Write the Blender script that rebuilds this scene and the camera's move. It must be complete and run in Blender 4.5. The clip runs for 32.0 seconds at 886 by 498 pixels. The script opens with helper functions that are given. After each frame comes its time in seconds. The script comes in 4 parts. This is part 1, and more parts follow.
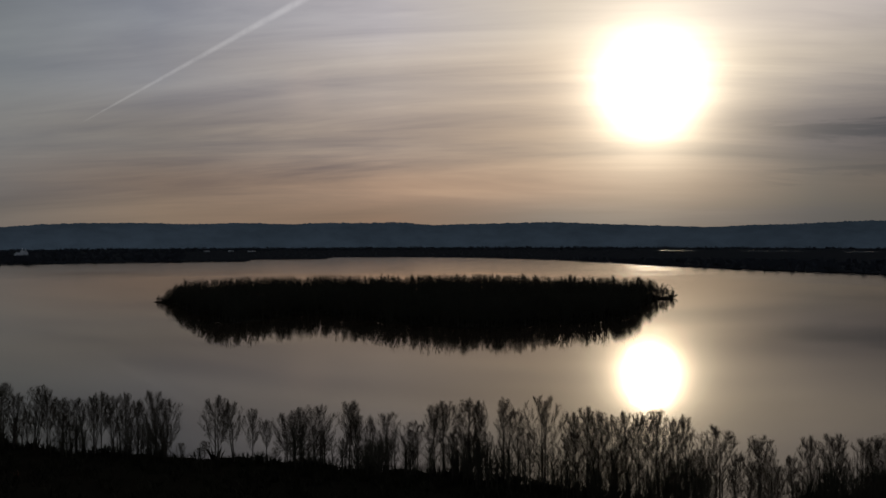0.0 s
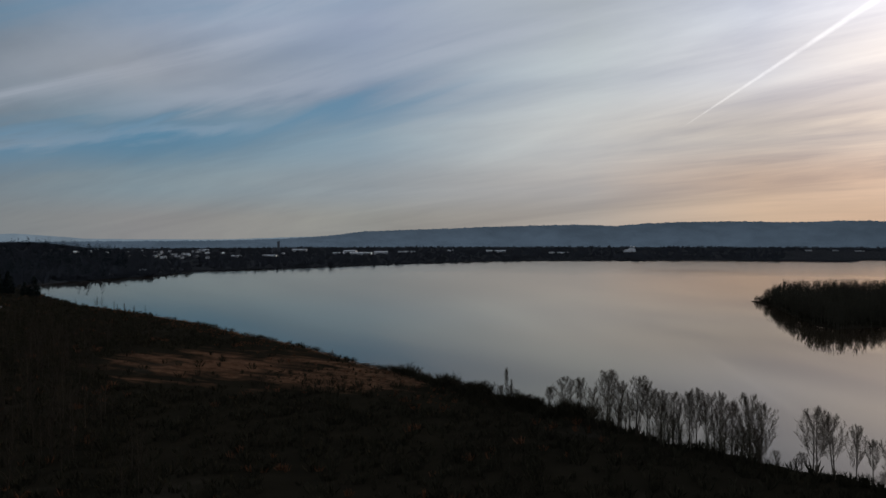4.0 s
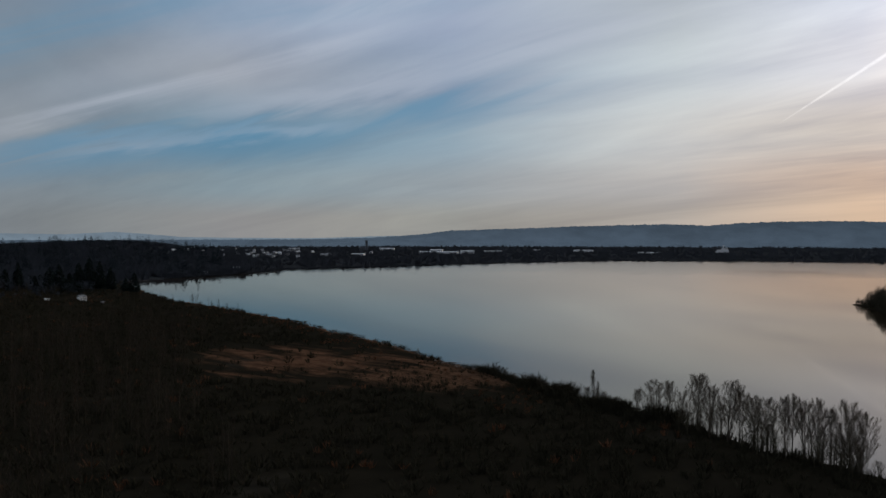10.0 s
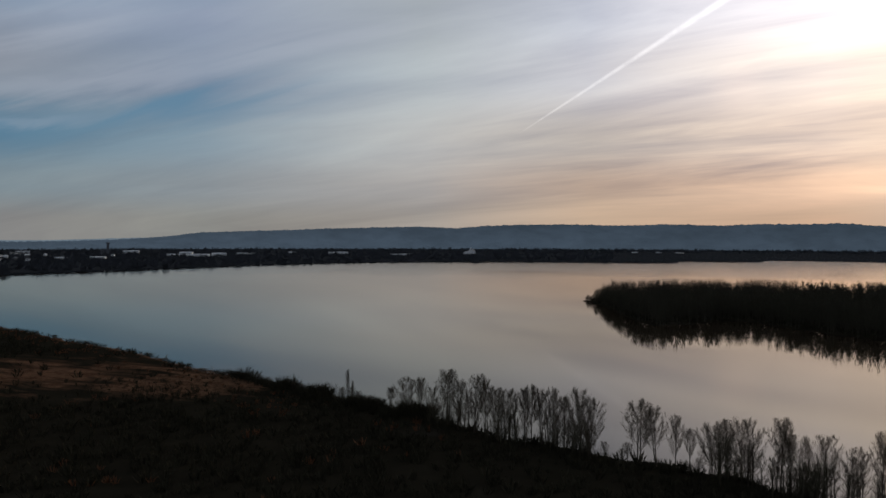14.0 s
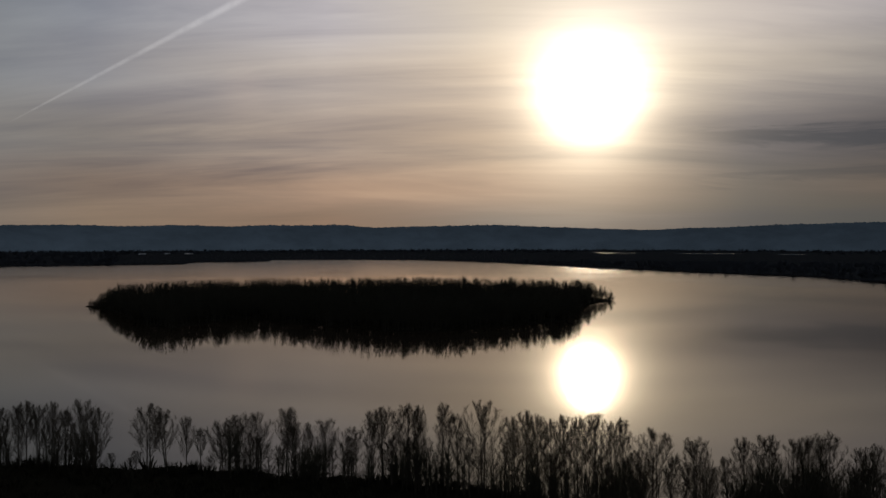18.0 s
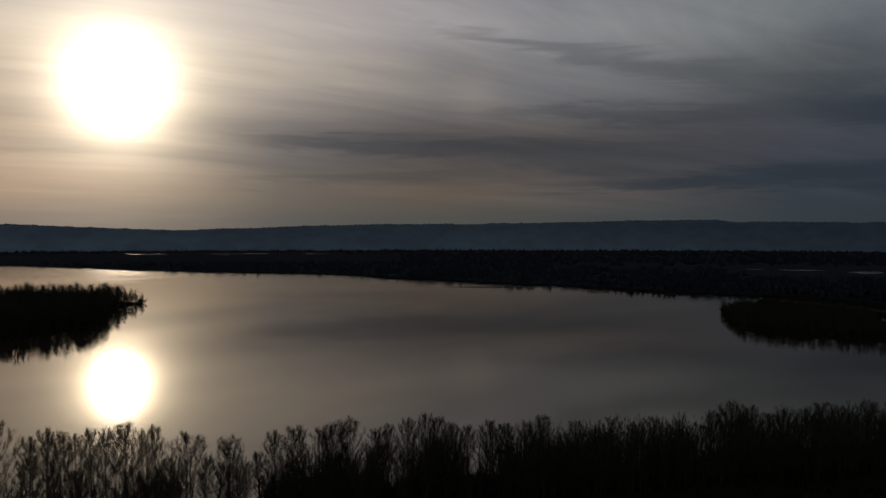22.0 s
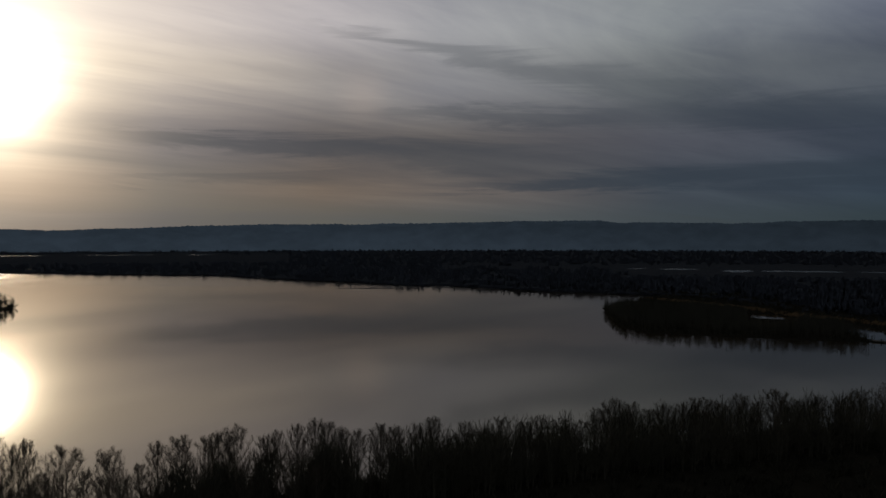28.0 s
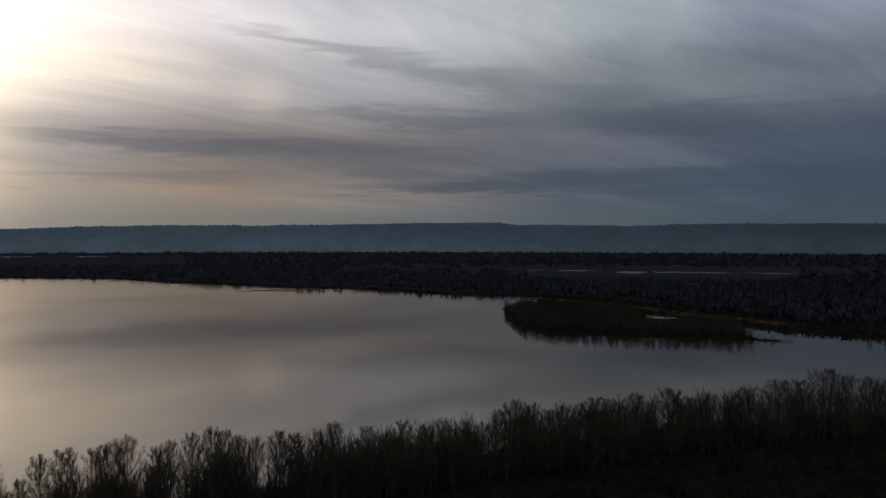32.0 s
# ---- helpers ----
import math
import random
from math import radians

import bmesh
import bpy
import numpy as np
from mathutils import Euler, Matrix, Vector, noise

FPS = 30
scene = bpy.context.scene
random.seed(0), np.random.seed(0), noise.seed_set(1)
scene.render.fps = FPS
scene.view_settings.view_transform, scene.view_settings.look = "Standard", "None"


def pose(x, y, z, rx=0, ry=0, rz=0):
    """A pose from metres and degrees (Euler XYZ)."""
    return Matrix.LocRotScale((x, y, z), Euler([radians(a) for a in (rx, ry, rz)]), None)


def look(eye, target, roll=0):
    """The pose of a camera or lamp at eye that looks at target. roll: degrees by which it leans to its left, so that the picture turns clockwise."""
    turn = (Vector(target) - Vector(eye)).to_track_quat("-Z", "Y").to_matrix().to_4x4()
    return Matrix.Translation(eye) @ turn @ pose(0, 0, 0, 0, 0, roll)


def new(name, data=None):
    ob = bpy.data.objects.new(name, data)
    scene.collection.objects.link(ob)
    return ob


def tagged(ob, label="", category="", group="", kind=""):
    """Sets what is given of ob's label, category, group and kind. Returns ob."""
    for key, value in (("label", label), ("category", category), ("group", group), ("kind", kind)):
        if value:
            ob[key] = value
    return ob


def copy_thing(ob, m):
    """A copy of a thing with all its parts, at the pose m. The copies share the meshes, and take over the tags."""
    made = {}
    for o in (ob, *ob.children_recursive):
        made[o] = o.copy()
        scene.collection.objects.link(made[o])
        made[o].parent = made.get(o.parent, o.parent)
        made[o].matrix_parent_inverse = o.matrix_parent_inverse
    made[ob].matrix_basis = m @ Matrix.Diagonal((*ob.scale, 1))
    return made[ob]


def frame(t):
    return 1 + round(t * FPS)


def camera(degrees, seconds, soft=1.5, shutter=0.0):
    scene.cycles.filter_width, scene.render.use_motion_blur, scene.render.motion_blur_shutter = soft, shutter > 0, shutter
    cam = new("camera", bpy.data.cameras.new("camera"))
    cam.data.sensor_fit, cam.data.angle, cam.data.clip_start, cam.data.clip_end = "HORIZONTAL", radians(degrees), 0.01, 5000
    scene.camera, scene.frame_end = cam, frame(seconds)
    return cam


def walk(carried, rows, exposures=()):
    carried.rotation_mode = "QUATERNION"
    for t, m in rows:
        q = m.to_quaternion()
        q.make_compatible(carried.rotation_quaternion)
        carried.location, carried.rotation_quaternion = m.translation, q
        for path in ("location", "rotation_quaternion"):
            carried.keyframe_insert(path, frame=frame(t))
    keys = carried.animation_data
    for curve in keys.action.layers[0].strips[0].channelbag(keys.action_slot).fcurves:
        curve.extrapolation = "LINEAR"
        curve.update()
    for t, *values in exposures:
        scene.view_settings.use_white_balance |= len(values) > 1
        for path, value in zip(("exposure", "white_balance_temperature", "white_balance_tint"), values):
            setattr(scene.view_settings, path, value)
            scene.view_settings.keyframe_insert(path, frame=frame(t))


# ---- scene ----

# ---- camera: a drone hovering about 70 m above the lake, turning on the spot ----
cam = camera(54.25, 32.0, soft=1.55)
EYE = 70.0
# seconds, drift x y z, pitch, roll, yaw
ROWS = [
    (0.0, 0.00, 0.00, 0.00, -1.03, 0.12, -0.69), (0.5, 0.00, 0.51, 0.08, -1.02, 0.15, 5.39), (1.0, 0.00, 1.01, 0.17, -1.04, 0.18, 11.95),
    (1.5, -0.01, 1.49, 0.25, -1.02, 0.07, 19.06), (2.0, -0.04, 1.94, 0.32, -1.02, 0.11, 25.68), (2.5, -0.09, 2.34, 0.38, -1.05, 0.12, 31.94),
    (3.0, -0.15, 2.70, 0.42, -1.04, 0.13, 36.88), (3.5, -0.23, 2.99, 0.44, -1.02, 0.12, 37.15), (5.5, -0.59, 3.92, 0.42, -1.25, 0.05, 39.77),
    (6.0, -0.66, 4.10, 0.41, -1.25, -0.00, 40.29), (6.5, -0.72, 4.23, 0.39, -1.23, -0.03, 40.80), (7.0, -0.76, 4.33, 0.37, -1.20, 0.01, 41.22),
    (7.5, -0.79, 4.39, 0.36, -1.19, -0.01, 41.59), (8.0, -0.79, 4.41, 0.36, -1.18, -0.04, 41.95), (8.5, -0.78, 4.42, 0.36, -1.17, -0.02, 42.30),
    (9.0, -0.76, 4.40, 0.37, -1.14, -0.02, 42.63), (9.5, -0.73, 4.36, 0.38, -1.13, -0.05, 42.92), (10.0, -0.67, 4.30, 0.39, -1.10, -0.03, 43.25),
    (10.5, -0.60, 4.22, 0.39, -1.10, -0.03, 43.57), (11.0, -0.51, 4.13, 0.38, -1.08, 0.01, 43.86), (11.2, -0.47, 4.09, 0.37, -1.07, -0.02, 43.95), (11.35, -0.44, 4.06, 0.37, -1.06, -0.06, 41.60), (11.5, -0.40, 4.03, 0.36, -1.04, -0.13, 39.70),
    (12.0, -0.29, 3.91, 0.34, -1.01, -0.06, 39.64), (12.5, -0.17, 3.77, 0.32, -1.00, -0.07, 38.22), (13.0, -0.06, 3.62, 0.31, -0.97, -0.05, 34.07),
    (13.5, 0.03, 3.46, 0.30, -0.95, -0.10, 30.42), (15.5, 0.39, 2.77, 0.33, -0.92, 0.01, 16.34), (16.0, 0.47, 2.59, 0.34, -0.90, 0.07, 12.01),
    (16.5, 0.55, 2.42, 0.36, -0.90, 0.05, 7.41), (17.0, 0.62, 2.24, 0.37, -0.88, 0.07, 3.16), (17.5, 0.68, 2.07, 0.38, -0.88, 0.06, -0.69),
    (18.0, 0.71, 1.91, 0.39, -0.87, 0.05, -4.57), (18.5, 0.72, 1.75, 0.41, -0.87, 0.01, -8.37), (19.0, 0.71, 1.59, 0.42, -0.84, 0.02, -12.66),
    (19.5, 0.70, 1.42, 0.45, -0.83, 0.01, -16.52), (20.0, 0.68, 1.24, 0.47, -0.82, -0.01, -20.00), (20.5, 0.66, 1.07, 0.51, -0.83, 0.02, -23.31),
    (21.0, 0.63, 0.90, 0.55, -0.85, -0.01, -26.71), (21.5, 0.60, 0.75, 0.61, -0.86, -0.04, -30.58), (22.0, 0.58, 0.61, 0.68, -0.86, 0.01, -34.76),
    (22.5, 0.55, 0.50, 0.77, -0.87, -0.04, -37.77), (23.0, 0.54, 0.42, 0.87, -0.88, 0.01, -37.40), (23.5, 0.54, 0.36, 0.97, -1.12, 0.00, -37.70),
    (24.0, 0.55, 0.33, 1.08, -0.79, 0.02, -38.09), (24.5, 0.58, 0.32, 1.18, -0.84, 0.03, -38.65), (25.0, 0.61, 0.34, 1.27, -0.97, 0.03, -39.24),
    (25.5, 0.62, 0.38, 1.34, -0.99, 0.02, -39.74), (27.5, 0.63, 0.66, 1.52, -0.90, 0.04, -41.20), (28.0, 0.63, 0.77, 1.55, -0.85, 0.04, -42.05), (28.2, 0.64, 0.82, 1.55, -0.84, 0.02, -45.10),
    (28.5, 0.65, 0.90, 1.56, -0.83, 0.00, -45.46), (29.0, 0.70, 1.06, 1.57, -0.83, 0.03, -45.95), (29.5, 0.80, 1.25, 1.57, -0.82, 0.01, -46.45),
    (30.0, 0.97, 1.47, 1.58, -1.05, -0.05, -46.85), (30.5, 1.21, 1.73, 1.61, -0.82, -0.03, -47.25), (31.0, 1.51, 2.00, 1.65, -0.74, -0.03, -47.70),
    (31.5, 1.85, 2.29, 1.70, -0.73, -0.04, -48.16), (32.0, 2.21, 2.58, 1.75, -0.74, -0.08, -48.57)]
EXPOSURES = [(0.0, -1.53), (0.9, -1.57), (1.6, -1.55), (2.4, -0.8), (3.0, -0.38), (5.5, -0.08), (7.0, 0.0), (11.0, 0.0), (13.0, -0.09),
             (15.5, -0.7), (16.2, -1.0), (17.0, -1.40), (19.0, -1.50), (22.0, -1.68), (25.5, -1.46), (28.0, -1.20), (28.6, -0.97), (29.1, -0.73), (31.0, -0.57), (32.0, -0.42)]
walk(cam, [(t, pose(x, y, EYE + z, 90 + p, r, w)) for t, x, y, z, p, r, w in ROWS], EXPOSURES)

# ---- sky and sun ----
SUN_AZ, SUN_EL = -14.2, 9.2


def direction(az, el):
    """Unit vector; az in degrees to the left of +y, el in degrees above the horizon."""
    a, e = radians(az), radians(el)
    return Vector((-math.sin(a) * math.cos(e), math.cos(a) * math.cos(e), math.sin(e)))


class Nodes:
    """Short hand for building node trees."""

    def __init__(self, tree):
        self.tree = tree
        tree.nodes.clear()

    def add(self, kind, **values):
        node = self.tree.nodes.new(kind)
        for key, value in values.items():
            setattr(node, key, value)
        return node

    def put(self, value, socket):
        if isinstance(value, bpy.types.NodeSocket):
            self.tree.links.new(value, socket)
        else:
            socket.default_value = value

    def math(self, op, a, b=0.0, c=0.0, clamp=False):
        node = self.add("ShaderNodeMath", operation=op, use_clamp=clamp)
        for value, socket in zip((a, b, c), node.inputs):
            self.put(value, socket)
        return node.outputs[0]

    def dot(self, a, b):
        node = self.add("ShaderNodeVectorMath", operation="DOT_PRODUCT")
        self.put(a, node.inputs[0]), self.put(b, node.inputs[1])
        return node.outputs["Value"]

    def span(self, value, lo, hi, out_lo=0.0, out_hi=1.0, smooth=True):
        node = self.add("ShaderNodeMapRange", interpolation_type="SMOOTHSTEP" if smooth else "LINEAR")
        for v, socket in zip((value, lo, hi, out_lo, out_hi), node.inputs):
            self.put(v, socket)
        return node.outputs[0]

    def mix(self, fac, a, b, blend="MIX"):
        node = self.add("ShaderNodeMix", data_type="RGBA", blend_type=blend)
        for v, socket in zip((fac, a, b), (node.inputs[0], node.inputs[6], node.inputs[7])):
            if isinstance(v, tuple) and len(v) == 3:
                v = (*v, 1.0)
            self.put(v, socket)
        return node.outputs[2]

    def ramp(self, value, stops):
        node = self.add("ShaderNodeValToRGB")
        self.put(value, node.inputs[0])
        els = node.color_ramp.elements
        while len(els) < len(stops):
            els.new(0.5)
        for el, (p, c) in zip(els, stops):
            el.position = p
            el.color = (*c, 1.0)
        return node.outputs[0]

    def noise(self, vector, scale, detail=4.0, rough=0.5, distort=0.0):
        node = self.add("ShaderNodeTexNoise")
        if vector is not None:
            self.put(vector, node.inputs["Vector"])
        for key, v in (("Scale", scale), ("Detail", detail), ("Roughness", rough), ("Distortion", distort)):
            self.put(v, node.inputs[key])
        return node.outputs["Fac"]

    def vector(self, x, y, z):
        node = self.add("ShaderNodeCombineXYZ")
        for v, socket in zip((x, y, z), node.inputs):
            self.put(v, socket)
        return node.outputs[0]


def build_sky():
    world = bpy.data.worlds.new("sky")
    scene.world = world
    world.use_nodes = True
    n = Nodes(world.node_tree)
    way = n.add("ShaderNodeTexCoord").outputs["Generated"]
    sep = n.add("ShaderNodeSeparateXYZ")
    n.put(way, sep.inputs[0])
    x, y, z = sep.outputs
    up = n.math("MAXIMUM", z, 0.0)
    az = n.math("MULTIPLY", n.math("ARCTAN2", n.math("MULTIPLY", x, -1.0), y), 180 / math.pi)
    el = n.math("MULTIPLY", n.math("ARCSINE", up), 180 / math.pi)
    theta = n.math("MULTIPLY", n.math("ARCCOSINE", n.math("MINIMUM", n.dot(way, tuple(direction(SUN_AZ, SUN_EL))), 0.99999)), 180 / math.pi)
    # clear sky behind the veil
    sky = n.add("ShaderNodeTexSky", sky_type="NISHITA", sun_disc=False, sun_elevation=radians(SUN_EL), sun_rotation=radians(-SUN_AZ),
                air_density=1.0, dust_density=0.6, ozone_density=2.0)
    n.put(way, sky.inputs[0]) if sky.inputs else None
    clear = n.mix(1.0, sky.outputs[0], (0.060, 0.078, 0.105), "MULTIPLY")
    # cirrus on a flat layer overhead, drawn out in long parallel streaks
    deep = n.math("ADD", up, 0.13)
    u, v = n.math("DIVIDE", x, deep), n.math("DIVIDE", y, deep)
    v2 = n.math("ADD", v, n.math("MULTIPLY", u, 0.10))
    streaks = n.noise(n.vector(n.math("MULTIPLY", u, 0.30), n.math("MULTIPLY", v2, 0.85), 0.3), 1.0, 8.0, 0.58, 0.9)
    bands = n.noise(n.vector(n.math("MULTIPLY", u, 0.16), n.math("MULTIPLY", v2, 0.5), 4.7), 1.0, 5.0, 0.5, 0.7)
    fibres = n.noise(n.vector(n.math("MULTIPLY", u, 0.7), n.math("MULTIPLY", v2, 3.0), 1.9), 1.0, 6.0, 0.62, 1.2)
    # veil colour by bearing and height
    turn = n.math("DIVIDE", n.math("SUBTRACT", 80.0, az), 160.0, clamp=True)
    veil = None
    for (level, stops), above in zip(SKY, [None] + SKY[:-1]):
        tone = n.ramp(turn, [((80.0 - a) / 160.0, (r, g, b)) for a, r, g, b in stops])
        veil = tone if above is None else n.mix(n.span(el, above[0], level), veil, tone)
    veil = n.mix(n.span(el, 15.0, 42.0), veil, (0.25, 0.27, 0.31))
    veil = n.mix(n.span(theta, 62.0, 105.0), veil, (0.22, 0.25, 0.30))
    texture = n.math("ADD", n.math("MULTIPLY", streaks, 1.0), n.math("ADD", n.math("MULTIPLY", bands, 0.9), n.math("MULTIPLY", fibres, 0.3)))
    shade = n.span(texture, 0.78, 1.42, 0.52, 1.48, smooth=False)
    calm = n.math("MAXIMUM", n.span(el, 5.0, 0.5, 0.0, 0.65), n.span(az, 8.0, 34.0, 0.0, 0.58))
    shade = n.math("ADD", n.math("MULTIPLY", shade, n.math("SUBTRACT", 1.0, calm)), calm)
    cool = n.span(texture, 0.78, 1.42, 0.62, 1.40, smooth=False)
    cool = n.math("ADD", n.math("MULTIPLY", cool, n.math("SUBTRACT", 1.0, calm)), calm)
    veil = n.mix(1.0, veil, n.vector(shade, shade, cool), "MULTIPLY")
    col = n.mix(n.span(texture, 0.80, 1.20, 0.93, 0.99), clear, veil)
    # slaty cloud bands to the right of the sun
    rag = n.math("MULTIPLY", n.math("SUBTRACT", n.noise(n.vector(n.math("MULTIPLY", az, 0.06), n.math("MULTIPLY", el, 0.7), 7.0), 1.0, 8.0, 0.66, 1.2), 0.5), 3.6)
    lift = n.math("ADD", el, rag)
    for az0, az1, el0, el1, half, depth, tone in CLOUDBANDS:
        along = n.math("DIVIDE", n.math("SUBTRACT", az, az0), az1 - az0)
        middle = n.math("MULTIPLY_ADD", along, el1 - el0, el0)
        thick = n.math("MULTIPLY_ADD", n.math("MAXIMUM", along, 0.0), half, half * 0.35)
        near = n.span(n.math("DIVIDE", n.math("ABSOLUTE", n.math("SUBTRACT", lift, middle)), thick), 1.0, 0.15)
        near = n.math("MULTIPLY", near, n.math("MULTIPLY", n.span(along, -0.1, 0.3), n.span(along, 2.2, 1.2)))
        col = n.mix(n.math("MULTIPLY", near, depth), col, tone)
    # blue gaps and white wisps of cirrus on the side away from the sun, both climbing towards it
    comb = n.noise(n.vector(n.math("MULTIPLY_ADD", az, 0.055, n.math("MULTIPLY", el, 0.02)), n.math("MULTIPLY_ADD", el, 0.42, n.math("MULTIPLY", az, 0.125)), 2.6), 1.0, 8.0, 0.54, 0.8)
    for az0, az1, el0, el1, half, depth, tone in WISPS:
        along = n.math("DIVIDE", n.math("SUBTRACT", az, az0), az1 - az0)
        middle = n.math("MULTIPLY_ADD", along, el1 - el0, el0)
        body = n.span(n.math("DIVIDE", n.math("ABSOLUTE", n.math("SUBTRACT", n.math("MULTIPLY_ADD", n.math("SUBTRACT", comb, 0.5), 5.0, el), middle)), half), 1.1, 0.0)
        body = n.math("MULTIPLY", body, n.math("MULTIPLY", n.span(along, -0.25, 0.2), n.span(along, 1.25, 0.8)))
        body = n.math("MULTIPLY", body, n.span(comb, 0.34, 0.62, 0.35, 1.0) if tone[0] > 0.3 else n.span(comb, 0.66, 0.40, 0.45, 1.0))
        col = n.mix(n.math("MULTIPLY", body, depth), col, tone)
    # parhelia: faint warm patches level with the sun
    for at in (SUN_AZ + 22.5, SUN_AZ - 22.6):
        far = n.math("MULTIPLY", n.math("ARCCOSINE", n.math("MINIMUM", n.dot(way, tuple(direction(at, SUN_EL))), 0.99999)), 180 / math.pi)
        spot = n.math("MULTIPLY", n.span(far, 2.4, 0.0), 0.11)
        col = n.mix(1.0, col, n.mix(1.0, n.vector(spot, spot, spot), (1.0, 0.66, 0.42), "MULTIPLY"), "ADD")
    # glare of the sun through the veil
    glare = n.math("POWER", n.math("DIVIDE", n.math("MAXIMUM", theta, 1.3), 4.1), -2.35)
    glare = n.math("MULTIPLY", glare, n.span(texture, 0.7, 1.4, 0.80, 1.2))
    glare = n.math("MULTIPLY", n.math("MULTIPLY", glare, n.span(theta, 32.0, 6.0)), 2.3)
    sunlit = n.mix(1.0, n.vector(glare, glare, glare), (1.0, 0.83, 0.60), "MULTIPLY")
    col = n.mix(1.0, col, sunlit, "ADD")
    # contrail: a straight line in the sky, widening with age
    a, b = direction(22.3, math.degrees(math.atan(0.1145))), direction(8.3, math.degrees(math.atan(0.2675)))
    side = a.cross(b).normalized()
    off = n.math("ABSOLUTE", n.dot(way, tuple(side)))
    age = n.math("MAXIMUM", n.math("SUBTRACT", 22.4, az), 0.0)
    wide = n.math("MULTIPLY_ADD", age, 0.00036, 0.0008)
    line = n.math("MULTIPLY", n.span(n.math("DIVIDE", off, wide), 1.0, 0.1), n.span(az, 22.4, 20.5))
    line = n.math("MULTIPLY", line, n.math("MULTIPLY", n.span(age, 60.0, 15.0), n.span(y, 0.0, 0.1)))
    line = n.math("MULTIPLY", line, n.span(n.noise(way, 60.0, 3.0, 0.6), 0.3, 0.6, 0.55, 1.0))
    line = n.math("MULTIPLY", line, n.math("MULTIPLY_ADD", age, 0.013, 0.16))
    col = n.mix(1.0, col, n.mix(1.0, n.vector(line, line, line), (1.0, 0.98, 0.95), "MULTIPLY"), "ADD")
    back = n.add("ShaderNodeBackground")
    n.put(col, back.inputs[0])
    back.inputs[1].default_value = 1.0
    n.tree.links.new(back.outputs[0], n.add("ShaderNodeOutputWorld").inputs[0])


SLATE = (0.070, 0.098, 0.135)
CLOUDBANDS = [  # bearing from, to, height from, to, half thickness, depth, colour
    (-40.0, -72.0, 3.3, 4.0, 1.2, 0.65, SLATE), (-20.0, -39.0, 6.6, 5.4, 1.1, 0.52, SLATE), (-36.0, -66.0, 8.2, 7.2, 1.3, 0.36, SLATE),
    (-33.0, -56.0, 14.0, 9.0, 1.3, 0.34, SLATE), (-20.0, -34.0, 3.3, 3.9, 0.6, 0.25, SLATE)]
GAP, WISP = (0.105, 0.260, 0.405), (0.54, 0.58, 0.67)
WISPS = [  # the same for the far side of the sky
    (72.0, 38.0, 3.8, 8.8, 1.7, 0.66, GAP), (74.0, 54.0, 9.5, 16.5, 2.2, 0.45, GAP), (56.0, 34.0, 13.0, 17.0, 1.3, 0.30, GAP),
    (70.0, 46.0, 6.5, 15.0, 2.3, 0.42, WISP), (58.0, 28.0, 8.0, 14.0, 1.6, 0.30, WISP), (66.0, 50.0, 5.0, 7.4, 0.6, 0.20, WISP)]
